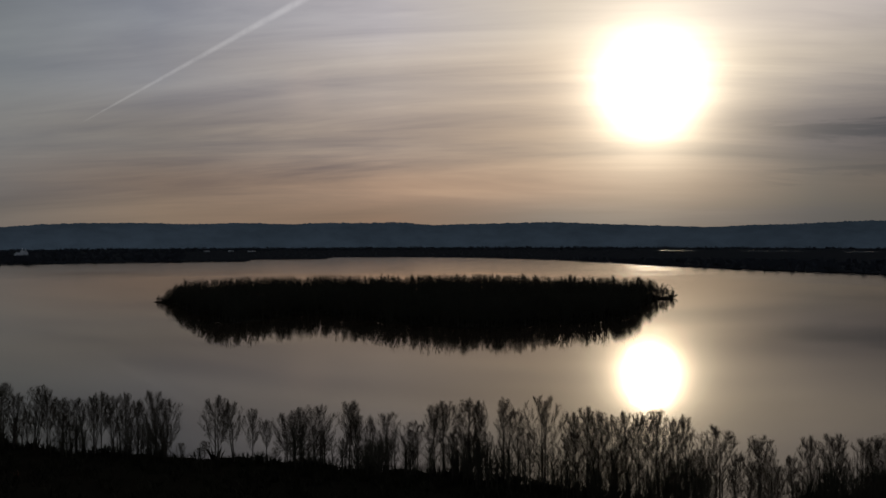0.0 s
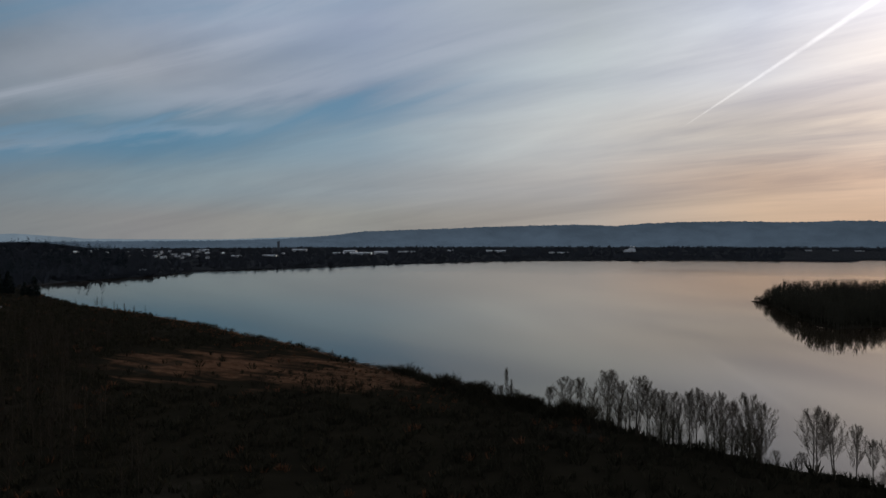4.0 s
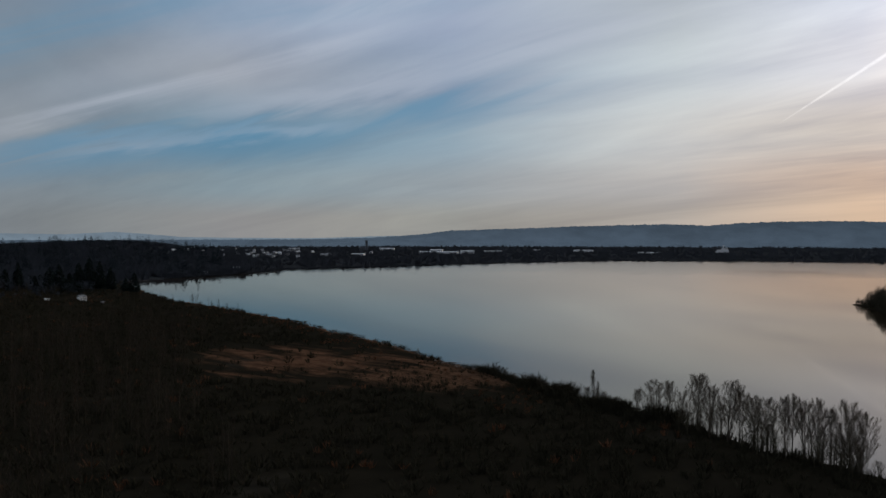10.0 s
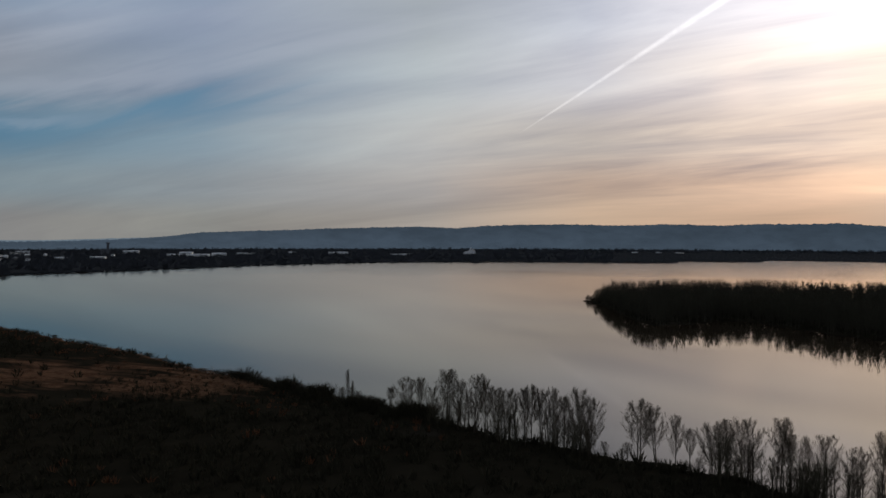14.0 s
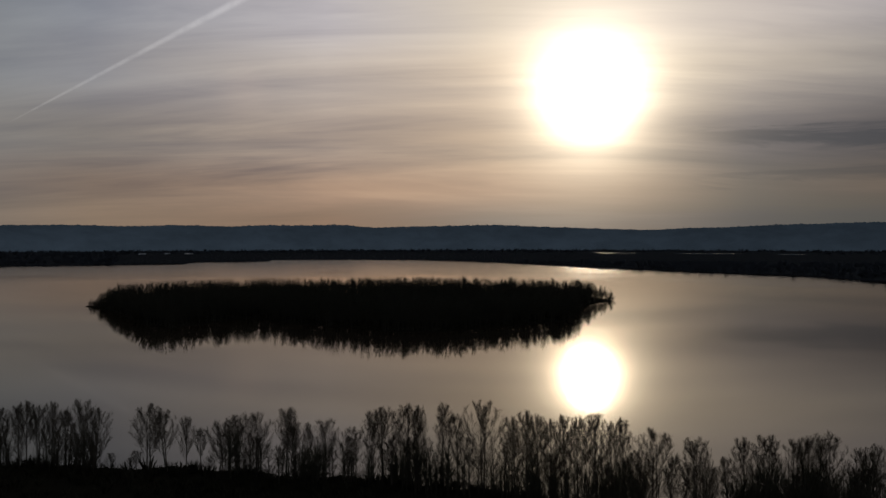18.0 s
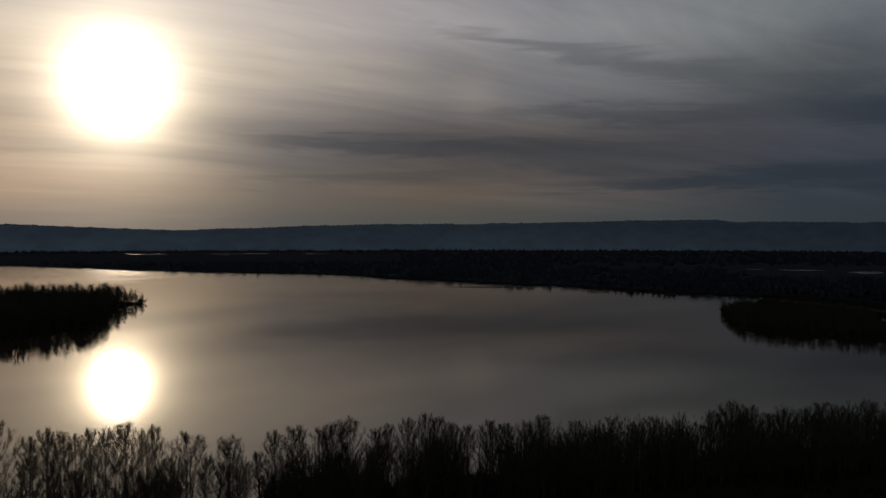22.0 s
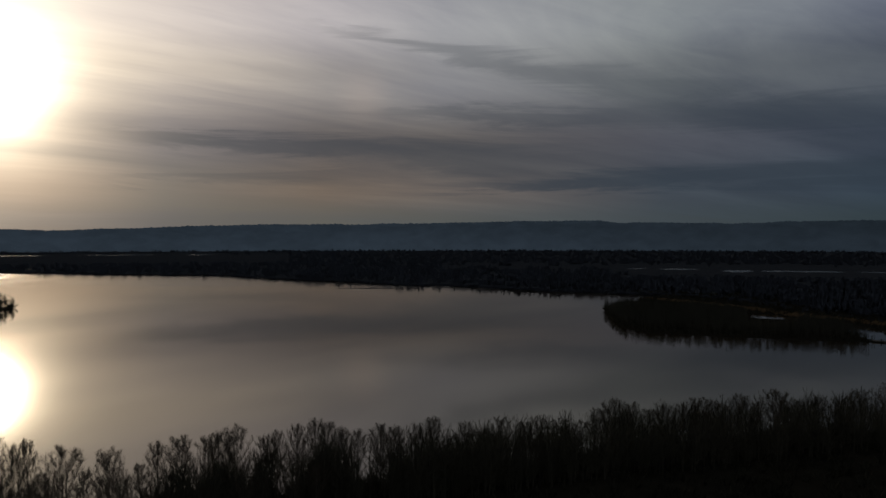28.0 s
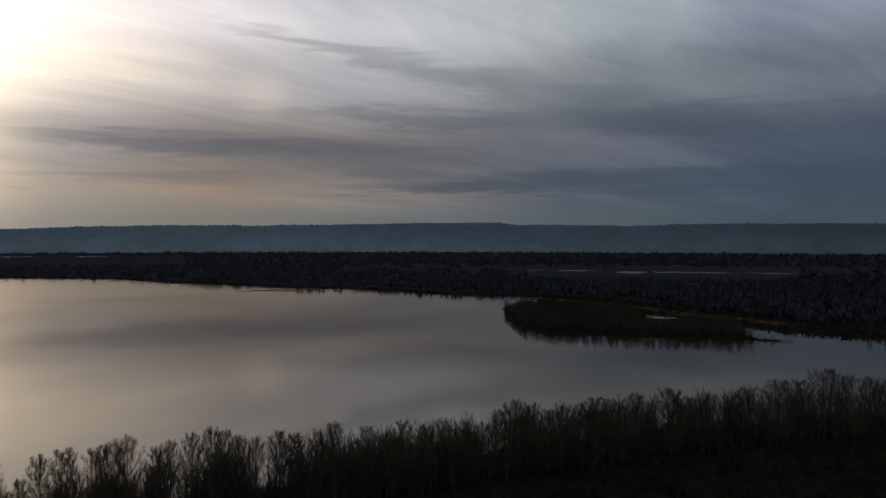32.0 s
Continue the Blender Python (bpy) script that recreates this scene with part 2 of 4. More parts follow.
SKY = [  # colour of the veil by bearing, at falling heights above the horizon
    (14, [(69, 0.141, 0.211, 0.290), (57, 0.305, 0.387, 0.504), (42.6, 0.376, 0.442, 0.565), (28.2, 0.485, 0.530, 0.565), (17.5, 0.645, 0.673, 0.765), (3.1, 1.327, 1.239, 1.274), (-8, 1.510, 1.312, 1.104), (-17, 1.533, 1.361, 1.210), (-24, 1.444, 1.281, 1.182), (-34, 1.110, 1.032, 1.037), (-42, 0.794, 0.793, 0.821), (-56.4, 0.662, 0.715, 0.715), (-69, 0.339, 0.382, 0.472)]),
    (10.2, [(69, 0.158, 0.209, 0.262), (57, 0.316, 0.348, 0.399), (42.6, 0.281, 0.356, 0.464), (28.2, 0.511, 0.560, 0.598), (17.5, 0.684, 0.677, 0.727), (3.1, 1.294, 1.114, 0.992), (-8, 1.398, 1.111, 0.863), (-17, 1.341, 1.138, 0.898), (-24, 1.210, 1.049, 0.898), (-34, 0.650, 0.597, 0.575), (-42, 0.537, 0.533, 0.562), (-56.4, 0.319, 0.347, 0.366), (-69, 0.218, 0.250, 0.294)]),
    (6, [(69, 0.220, 0.256, 0.276), (57, 0.118, 0.238, 0.338), (42.6, 0.260, 0.346, 0.420), (28.2, 0.543, 0.543, 0.543), (17.5, 0.755, 0.666, 0.576), (3.1, 1.192, 0.934, 0.745), (-8, 1.241, 0.902, 0.635), (-17, 0.854, 0.655, 0.497), (-24, 0.407, 0.362, 0.378), (-34, 0.278, 0.243, 0.234), (-42, 0.264, 0.237, 0.227), (-56.4, 0.155, 0.164, 0.205), (-69, 0.101, 0.127, 0.179)]),
    (3, [(69, 0.203, 0.256, 0.276), (57, 0.220, 0.291, 0.335), (42.6, 0.296, 0.333, 0.363), (28.2, 0.498, 0.468, 0.448), (17.5, 0.812, 0.591, 0.432), (3.1, 1.090, 0.730, 0.514), (-8, 0.948, 0.634, 0.446), (-17, 0.604, 0.419, 0.307), (-24, 0.332, 0.286, 0.257), (-34, 0.366, 0.281, 0.223), (-42, 0.331, 0.280, 0.251), (-56.4, 0.114, 0.138, 0.175), (-69, 0.069, 0.101, 0.147)]),
    (0.8, [(69, 0.220, 0.238, 0.220), (57, 0.256, 0.252, 0.252), (42.6, 0.296, 0.296, 0.281), (28.2, 0.465, 0.414, 0.370), (17.5, 0.689, 0.501, 0.361), (3.1, 0.751, 0.483, 0.340), (-8, 0.493, 0.407, 0.354), (-17, 0.272, 0.228, 0.224), (-24, 0.201, 0.199, 0.215), (-34, 0.226, 0.225, 0.215), (-42, 0.199, 0.214, 0.216), (-56.4, 0.114, 0.146, 0.171), (-69, 0.069, 0.101, 0.122)]),
]
build_sky()
sun = new("sun", bpy.data.lights.new("sun", "SUN"))
sun.data.energy, sun.data.angle, sun.data.color = 0.2, radians(3.0), (1.0, 0.88, 0.7)
sun.matrix_world = look(direction(SUN_AZ, SUN_EL) * 100, (0, 0, 0))


# ---- materials ----
def material(name):
    mat = bpy.data.materials.new(name)
    mat.use_nodes = True
    return mat, Nodes(mat.node_tree)


def finish(n, colour, rough=0.9, bump=None, strength=0.3, distance=0.2, specular=0.2):
    shader = n.add("ShaderNodeBsdfPrincipled")
    n.put(colour if isinstance(colour, bpy.types.NodeSocket) else (*colour, 1.0), shader.inputs["Base Color"])
    n.put(rough, shader.inputs["Roughness"])
    shader.inputs["Specular IOR Level"].default_value = specular
    if bump is not None:
        node = n.add("ShaderNodeBump")
        node.inputs["Strength"].default_value, node.inputs["Distance"].default_value = strength, distance
        n.put(bump, node.inputs["Height"])
        n.tree.links.new(node.outputs[0], shader.inputs["Normal"])
    n.tree.links.new(shader.outputs[0], n.add("ShaderNodeOutputMaterial").inputs[0])
    return shader


def plain(name, dark, light, scale, rough=0.9, per="object", bump=0.3, specular=0.2):
    """Two-tone mottled material that differs a little from piece to piece."""
    mat, n = material(name)
    at = n.add("ShaderNodeTexCoord").outputs["Object"]
    coarse, fine = n.noise(at, scale, 4.0, 0.6), n.noise(at, scale * 7.0, 3.0, 0.6)
    if per == "object":
        odd = n.add("ShaderNodeObjectInfo").outputs["Random"]
    else:
        odd = n.add("ShaderNodeNewGeometry").outputs["Random Per Island"]
    fac = n.math("ADD", n.math("MULTIPLY", coarse, 0.7), n.math("MULTIPLY", odd, 0.5), clamp=True)
    fac = n.math("SUBTRACT", n.math("ADD", fac, n.math("MULTIPLY", fine, 0.3)), 0.25, clamp=True)
    finish(n, n.mix(fac, dark, light), rough, fine, bump, 0.05, specular)
    return mat


BARK = plain("bark", (0.055, 0.045, 0.034), (0.14, 0.115, 0.088), 1.4, specular=0.05)
TWIG = plain("twig", (0.044, 0.034, 0.023), (0.100, 0.078, 0.053), 0.7, specular=0.05)
BRUSH = plain("brush", (0.020, 0.019, 0.012), (0.052, 0.046, 0.030), 0.1, per="island", specular=0.0)
BROWNWOOD = plain("brown_woods", (0.042, 0.037, 0.025), (0.105, 0.092, 0.062), 0.1, per="island", specular=0.0)
DIMWOOD = plain("dim_woods", (0.030, 0.025, 0.018), (0.078, 0.062, 0.044), 0.03, per="island", specular=0.0)
REDBRUSH = plain("red_brush", (0.062, 0.029, 0.016), (0.185, 0.088, 0.047), 0.1, per="island", specular=0.0)
WOODS = plain("bare_woods", (0.034, 0.032, 0.024), (0.090, 0.082, 0.058), 0.02, per="island", specular=0.0)
NEEDLES = plain("needles", (0.008, 0.012, 0.011), (0.022, 0.030, 0.026), 0.3, per="island", specular=0.0)
REEDS = plain("reeds", (0.12, 0.075, 0.040), (0.30, 0.20, 0.105), 0.1, per="island", specular=0.0)
DEADWOOD = plain("driftwood", (0.10, 0.085, 0.07), (0.26, 0.22, 0.18), 1.5)


def ground_material():
    mat, n = material("ground_cover")
    at = n.add("ShaderNodeTexCoord").outputs["Object"]
    sep = n.add("ShaderNodeSeparateXYZ")
    n.put(at, sep.inputs[0])
    x, y, z = sep.outputs
    large, mid, fine = n.noise(at, 0.012, 5.0, 0.6, 0.5), n.noise(at, 0.07, 5.0, 0.6, 0.3), n.noise(at, 0.9, 4.0, 0.65)
    litter = n.mix(mid, (0.011, 0.010, 0.007), (0.032, 0.027, 0.018))
    streaky = n.noise(n.vector(n.math("MULTIPLY", x, 0.09), n.math("MULTIPLY", y, 0.15), 3.0), 1.0, 5.0, 0.65, 0.5)
    grass = n.mix(n.span(n.math("ADD", n.math("MULTIPLY", fine, 0.35), n.math("MULTIPLY", streaky, 0.65)), 0.3, 0.7), (0.046, 0.025, 0.015), (0.19, 0.100, 0.057))
    # dry meadow inside the bend of the shore
    du = n.math("DIVIDE", n.math("ADD", x, 368.0), 72.0)
    dv = n.math("DIVIDE", n.math("SUBTRACT", y, 291.0), 52.0)
    away = n.math("SQRT", n.math("ADD", n.math("MULTIPLY", du, du), n.math("MULTIPLY", dv, dv)))
    tussock = n.noise(n.vector(n.math("MULTIPLY", x, 0.022), n.math("MULTIPLY", y, 0.075), 0.0), 1.0, 5.0, 0.6, 0.6)
    meadow = n.span(n.math("ADD", n.math("MULTIPLY", away, 0.6), n.math("MULTIPLY", tussock, 1.9)), 1.56, 1.08)
    open_land = n.span(large, 0.58, 0.70, 0.0, 0.22)
    col = n.mix(meadow, n.mix(open_land, litter, (0.085, 0.074, 0.058)), grass)
    # ground colour of the far flats lifted to blue-grey with distance, imitating haze
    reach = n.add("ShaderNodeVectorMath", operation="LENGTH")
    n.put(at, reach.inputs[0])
    hazed_flats = n.mix(mid, (0.026, 0.029, 0.033), (0.048, 0.050, 0.052))
    col = n.mix(n.span(n.math("MULTIPLY_ADD", large, 300.0, reach.outputs["Value"]), 1050.0, 1350.0), col, hazed_flats)
    # bare rusty bank and wet mud by the water's edge
    bank = n.math("MULTIPLY", n.math("MULTIPLY", n.span(z, 0.10, 0.3), n.span(z, 1.5, 0.8)), n.math("MULTIPLY", n.span(x, -170.0, -240.0), n.span(y, 640.0, 540.0)))
    mud = n.mix(n.span(n.math("ADD", n.math("MULTIPLY", fine, 0.6), n.math("MULTIPLY", streaky, 0.4)), 0.36, 0.64), (0.050, 0.025, 0.014), (0.25, 0.135, 0.078))
    pu, pv = n.math("DIVIDE", n.math("ADD", x, 283.0), 40.0), n.math("DIVIDE", n.math("SUBTRACT", y, 306.0), 46.0)
    scar = n.math("SQRT", n.math("ADD", n.math("MULTIPLY", pu, pu), n.math("MULTIPLY", pv, pv)))
    scar = n.span(n.math("ADD", n.math("MULTIPLY", scar, 0.6), n.math("MULTIPLY", tussock, 1.6)), 1.45, 1.1, 0.0, 0.6)
    col = n.mix(n.math("MAXIMUM", scar, n.math("MULTIPLY", bank, n.span(mid, 0.35, 0.6, 0.4, 0.9))), col, mud)
    finish(n, col, 1.0, n.math("ADD", fine, mid), 0.6, 0.5, 0.0)
    return mat


def water_material():
    mat, n = material("lake_water")
    at = n.add("ShaderNodeTexCoord").outputs["Object"]
    swell = n.noise(at, 0.25, 3.0, 0.55)
    streak = n.noise(at, 0.006, 4.0, 0.55, 0.8)
    # glassy in the lee of the near bank, ruffled further out
    node = n.add("ShaderNodeVectorMath", operation="LENGTH")
    n.put(at, node.inputs[0])
    out = n.math("ADD", node.outputs["Value"], n.span(streak, 0.3, 0.7, -180.0, 180.0))
    sep = n.add("ShaderNodeSeparateXYZ")
    n.put(at, sep.inputs[0])
    out = n.math("ADD", out, n.span(sep.outputs[0], 350.0, 750.0, 0.0, 420.0))
    rough = n.span(out, 1150.0, 1800.0, 0.030, 0.11)
    rough = n.math("ADD", rough, n.span(out, 700.0, 430.0, 0.0, 0.020))
    ripple = n.add("ShaderNodeBump")
    ripple.inputs["Strength"].default_value, ripple.inputs["Distance"].default_value = 0.022, 0.1
    n.put(swell, ripple.inputs["Height"])
    # silty, tannin-stained water under a mirroring surface
    depth, mirror = n.add("ShaderNodeBsdfDiffuse"), n.add("ShaderNodeBsdfGlossy")
    depth.inputs["Color"].default_value = (0.026, 0.019, 0.012, 1.0)
    mirror.inputs["Color"].default_value = (1.0, 0.950, 0.885, 1.0)
    n.put(rough, mirror.inputs["Roughness"])
    facing = n.add("ShaderNodeFresnel")
    facing.inputs["IOR"].default_value = 1.28
    both = n.add("ShaderNodeMixShader")
    for node in (facing, mirror):
        n.put(ripple.outputs[0], node.inputs["Normal"])
    n.put(facing.outputs[0], both.inputs[0])
    n.put(depth.outputs[0], both.inputs[1])
    n.put(mirror.outputs[0], both.inputs[2])
    n.put(both.outputs[0], n.add("ShaderNodeOutputMaterial").inputs[0])
    return mat


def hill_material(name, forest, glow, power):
    """Far forested hills: their own colour, plus evening haze put in as emission, stronger on the open side of the
    sky.
    """
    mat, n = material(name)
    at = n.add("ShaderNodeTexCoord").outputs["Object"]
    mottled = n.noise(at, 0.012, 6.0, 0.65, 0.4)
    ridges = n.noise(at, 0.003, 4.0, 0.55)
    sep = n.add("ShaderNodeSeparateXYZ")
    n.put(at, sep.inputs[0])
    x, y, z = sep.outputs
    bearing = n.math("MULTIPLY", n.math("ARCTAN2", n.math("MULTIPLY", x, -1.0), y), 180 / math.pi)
    haze_by_bearing = n.math("ADD", n.span(bearing, -82.0, -36.0, 0.60, 0.98), n.span(bearing, -36.0, 45.0, 0.0, 0.22))
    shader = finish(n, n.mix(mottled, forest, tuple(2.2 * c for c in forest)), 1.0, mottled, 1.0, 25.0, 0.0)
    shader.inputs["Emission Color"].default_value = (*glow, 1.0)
    # emission imitates the hazy air: patchy, stronger low down and by bearing
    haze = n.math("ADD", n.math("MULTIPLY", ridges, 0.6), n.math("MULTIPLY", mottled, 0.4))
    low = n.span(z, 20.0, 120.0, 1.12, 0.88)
    n.put(n.math("MULTIPLY", n.math("MULTIPLY", n.span(haze, 0.3, 0.7, 0.84 * power, 1.16 * power), haze_by_bearing), low), shader.inputs["Emission Strength"])
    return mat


def hazy_wood_material(name, dark, light):
    """Far woods, in patches of lighter and darker growth; haze is mixed into both tones."""
    mat, n = material(name)
    at = n.add("ShaderNodeTexCoord").outputs["Object"]
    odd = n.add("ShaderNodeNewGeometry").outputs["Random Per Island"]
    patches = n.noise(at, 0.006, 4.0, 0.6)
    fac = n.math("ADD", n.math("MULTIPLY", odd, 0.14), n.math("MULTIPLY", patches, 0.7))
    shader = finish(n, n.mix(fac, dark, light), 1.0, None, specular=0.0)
    # many small twigs to a spot: the canopy takes light nearly like a level surface
    facet = n.add("ShaderNodeNewGeometry").outputs["Normal"]
    node = n.add("ShaderNodeVectorMath", operation="MULTIPLY_ADD")
    n.put(facet, node.inputs[0])
    node.inputs[1].default_value, node.inputs[2].default_value = (0.12, 0.12, 0.12), (0.0, -0.25, 0.85)
    level = n.add("ShaderNodeVectorMath", operation="NORMALIZE")
    n.put(node.outputs[0], level.inputs[0])
    n.put(level.outputs[0], shader.inputs["Normal"])
    return mat


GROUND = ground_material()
WATER = water_material()
HILL = hill_material("hazy_hill_forest", (0.012, 0.018, 0.018), (0.285, 0.400, 0.56), 0.145)
FARHILL = hill_material("hazy_far_hill", (0.02, 0.03, 0.035), (0.36, 0.47, 0.58), 0.30)


# ---- mesh helpers ----
def link_mesh(name, verts, faces, mat, parent=None):
    me = bpy.data.meshes.new(name)
    me.from_pydata([tuple(v) for v in verts], [], [tuple(f) for f in faces])
    me.materials.append(mat)
    ob = new(name, me)
    if parent is not None:
        ob.parent = parent
    return ob


def tri_mesh(name, verts, tris, mat, smooth=False):
    """One mesh from numpy arrays of corners and triangles."""
    me = bpy.data.meshes.new(name)
    me.vertices.add(len(verts))
    me.vertices.foreach_set("co", np.asarray(verts, np.float32).ravel())
    me.loops.add(3 * len(tris))
    me.loops.foreach_set("vertex_index", np.asarray(tris, np.int32).ravel())
    me.polygons.add(len(tris))
    me.polygons.foreach_set("loop_start", np.arange(0, 3 * len(tris), 3, dtype=np.int32))
    me.polygons.foreach_set("use_smooth", np.full(len(tris), smooth))
    me.update(calc_edges=True)
    me.materials.append(mat)
    return new(name, me)


def quads(rows, cols, closed=False):
    """Triangles of a grid of rows x cols corners."""
    i = np.arange(rows - 1)[:, None] * cols + np.arange(cols - 1 if not closed else cols)[None, :]
    j = i + 1 if not closed else np.where(np.arange(cols)[None, :] == cols - 1, i - cols + 1, i + 1)
    a, b, c, d = i.ravel(), j.ravel(), (j + cols).ravel(), (i + cols).ravel()
    return np.concatenate([np.stack([a, b, c], 1), np.stack([a, c, d], 1)])


def polar(az, dist):
    a = np.radians(az)
    return -np.sin(a) * dist, np.cos(a) * dist


def wobble(az, dist, size, seed):
    """Smooth pseudo-random field over the plan, about -1 to 1."""
    x, y = polar(az, dist)
    rng = np.random.RandomState(seed)
    total = np.zeros(np.broadcast(x, y).shape)
    for k in range(7):
        ang, ph, f = rng.uniform(0, 2 * math.pi), rng.uniform(0, 6.3), rng.uniform(0.6, 2.2) / size
        total = total + np.sin((x * math.cos(ang) + y * math.sin(ang)) * 2 * math.pi * f + ph)
    return total / 3.5


# ---- the plan: shores as distance over bearing ----
NEAR = np.array([(-180, 300), (-120, 420), (-85, 430), (-72, 376), (-67, 352), (-61.8, 328), (-56.5, 307), (-52.8, 295), (-49, 280), (-42, 259), (-38, 251),
                 (-30.6, 241), (-26.5, 230), (-20, 227), (-13.5, 229), (-8.8, 239), (-3.3, 246), (2.3, 253), (5.3, 259), (9.7, 267), (13.2, 275), (16.4, 282), (20.7, 296),
                 (24.1, 307), (29.4, 338), (33.1, 362), (36.8, 393), (40.2, 440), (42.5, 463), (46.2, 536), (49.9, 606), (54, 722), (58.2, 852),
                 (59.2, 889), (60.5, 930), (62, 1045), (63.2, 1230), (66, 1350), (85, 1500), (180, 1500)], float)
FAR = np.array([(-180, 200), (-100, 600), (-75.6, 684), (-71.2, 708), (-69.5, 726), (-68, 748), (-67, 768), (-64, 900), (-60, 1010), (-56.9, 1055), (-53, 1085), (-49.1, 1115),
                (-41.7, 1242), (-39.9, 1240), (-31, 1455), (-27.8, 1600), (-24.2, 1660), (-19.3, 1750), (-15.2, 1880), (-12.4, 2030), (-8.7, 2240),
                (-3.2, 2480), (2.4, 2550), (6.6, 2580), (6.9, 2400), (11.8, 2390), (12.1, 2245), (20, 2230), (31.6, 2190), (39, 2000), (46.4, 1775),
                (50.1, 1705), (53.6, 1648), (56.1, 1510), (58.6, 1425), (60, 1390), (61.6, 1348), (63, 1290), (63.4, 1200), (66, 900), (180, 300)], float)
ISLE_NEAR = np.array([(-16, 985), (-15.7, 950), (-14.6, 922), (-13.75, 872), (-13.42, 765), (-12.6, 722), (-11, 698), (-8, 665), (-4, 632), (-1, 640), (2, 665), (5, 705),
                      (7, 745), (9, 748), (11, 715), (13, 690), (14.3, 720), (15.5, 790), (16.6, 880), (17.9, 935), (18.3, 960)], float)
ISLE_FAR = np.array([(-16, 940), (-15.6, 972), (-14, 990), (-10, 1030), (-5, 1045), (2, 1040), (8, 1030), (12, 1010), (15, 980), (17, 955), (17.9, 942), (18.3, 930)], float)
SPIT_NEAR = np.array([(-70.6, 665), (-69.9, 650), (-68.1, 646), (-63.7, 641), (-58.4, 645), (-55.1, 658), (-53.8, 689), (-52.9, 769), (-52.5, 868), (-52.2, 900)], float)
SPIT_FAR = np.array([(-70.6, 640), (-69.9, 653), (-68.3, 662), (-67.8, 680), (-67.2, 712), (-66.7, 775), (-66, 1090), (-57, 1085), (-55.5, 1010), (-54, 955), (-52.5, 872), (-52.2, 850)], float)
# pools and channels on the flats: bearing, distance, half width in degrees, half depth in metres
POOLS = [(-62.7, 818, 1.3, 22), (-64.6, 812, 0.5, 6), (-60.8, 1860, 0.9, 60), (-65.0, 1880, 3.0, 40), (-69.2, 1890, 1.6, 34), (-57.4, 1930, 1.3, 36), (-54.6, 1950, 0.8, 24), (-15.8, 3560, 1.5, 70),
         (-21.4, 3520, 2.3, 75), (-26.2, 3480, 1.1, 60), (-7.0, 3450, 2.4, 20), (1.0, 3380, 3.0, 18), (9.5, 3400, 2.0, 18), (-30.0, 3400, 1.4, 20),
         (-15.8, 2060, 1.6, 10), (-40.5, 3300, 1.2, 16), (-70.5, 2900, 1.8, 18)]

# mud bars awash off the far bank, in the same numbers
BARS = [(-37.2, 1196, 1.9, 6), (-39.6, 1172, 0.8, 4), (-17.4, 1690, 1.2, 7), (-15.6, 1745, 0.9, 6)]


def shore(table, az):
    return np.interp(az, table[:, 0], table[:, 1])


def inside(az, dist):
    """Metres into the water (negative on land), and metres into the island."""
    rag = 3.5 * wobble(az, dist, 45, 3) + 1.5 * wobble(az, dist, 14, 4)
    lake = np.minimum(dist - shore(NEAR, az), shore(FAR, az) - dist) + rag
    isle = np.minimum(dist - shore(ISLE_NEAR, az), shore(ISLE_FAR, az) - dist) + rag
    spit = np.minimum(dist - shore(SPIT_NEAR, az), shore(SPIT_FAR, az) - dist) + 0.6 * rag
    isle = np.where((az < -16) | (az > 18.3), -99.0, isle)
    spit = np.where((az < -70.6) | (az > -52.2), -99.0, spit)
    lake = np.where(np.abs(az) > 110, -200.0, lake)
    wet = np.minimum(lake, np.minimum(-isle, -spit))
    for a, d, wa, wd in BARS:
        q = np.sqrt(((az - a) / wa) ** 2 + ((dist - d) / wd) ** 2) + 0.25 * wobble(az, dist, 40, 39)
        wet = np.minimum(wet, (q - 1) * wd)
    for a, d, wa, wd in POOLS:
        q = np.sqrt(((az - a) / wa) ** 2 + ((dist - d) / wd) ** 2) + 0.25 * wobble(az, dist, 60, 9)
        wet = np.maximum(wet, (1 - q) * wd)
    return wet, isle


def height(az, dist):
    """The lie of the land above the lake."""
    wet, isle = inside(az, dist)
    dry = np.maximum(-wet, 0)
    z = np.where(wet > 0, -np.minimum(wet * 0.12, 2.5), 0.0)
    land = 0.25 + 1.6 * (1 - np.exp(-dry / 14.0)) + 0.35 * wobble(az, dist, 60, 5) * (1 - np.exp(-dry / 25.0))
    # wooded rise on the left, swelling behind the cove
    rise = 38 * np.exp(-((az - 63.5) / np.where(az < 63.5, 4.6, 14.0)) ** 2) * np.exp(-((dist - 2650) / 480.0) ** 2) + 13 * np.exp(-((az - 71) / 8) ** 2) * np.exp(-((dist - 940) / 210.0) ** 2)
    return np.where(wet > 0, z, np.maximum(land + rise * (1 - np.exp(-dry / 60.0)), 0.12))


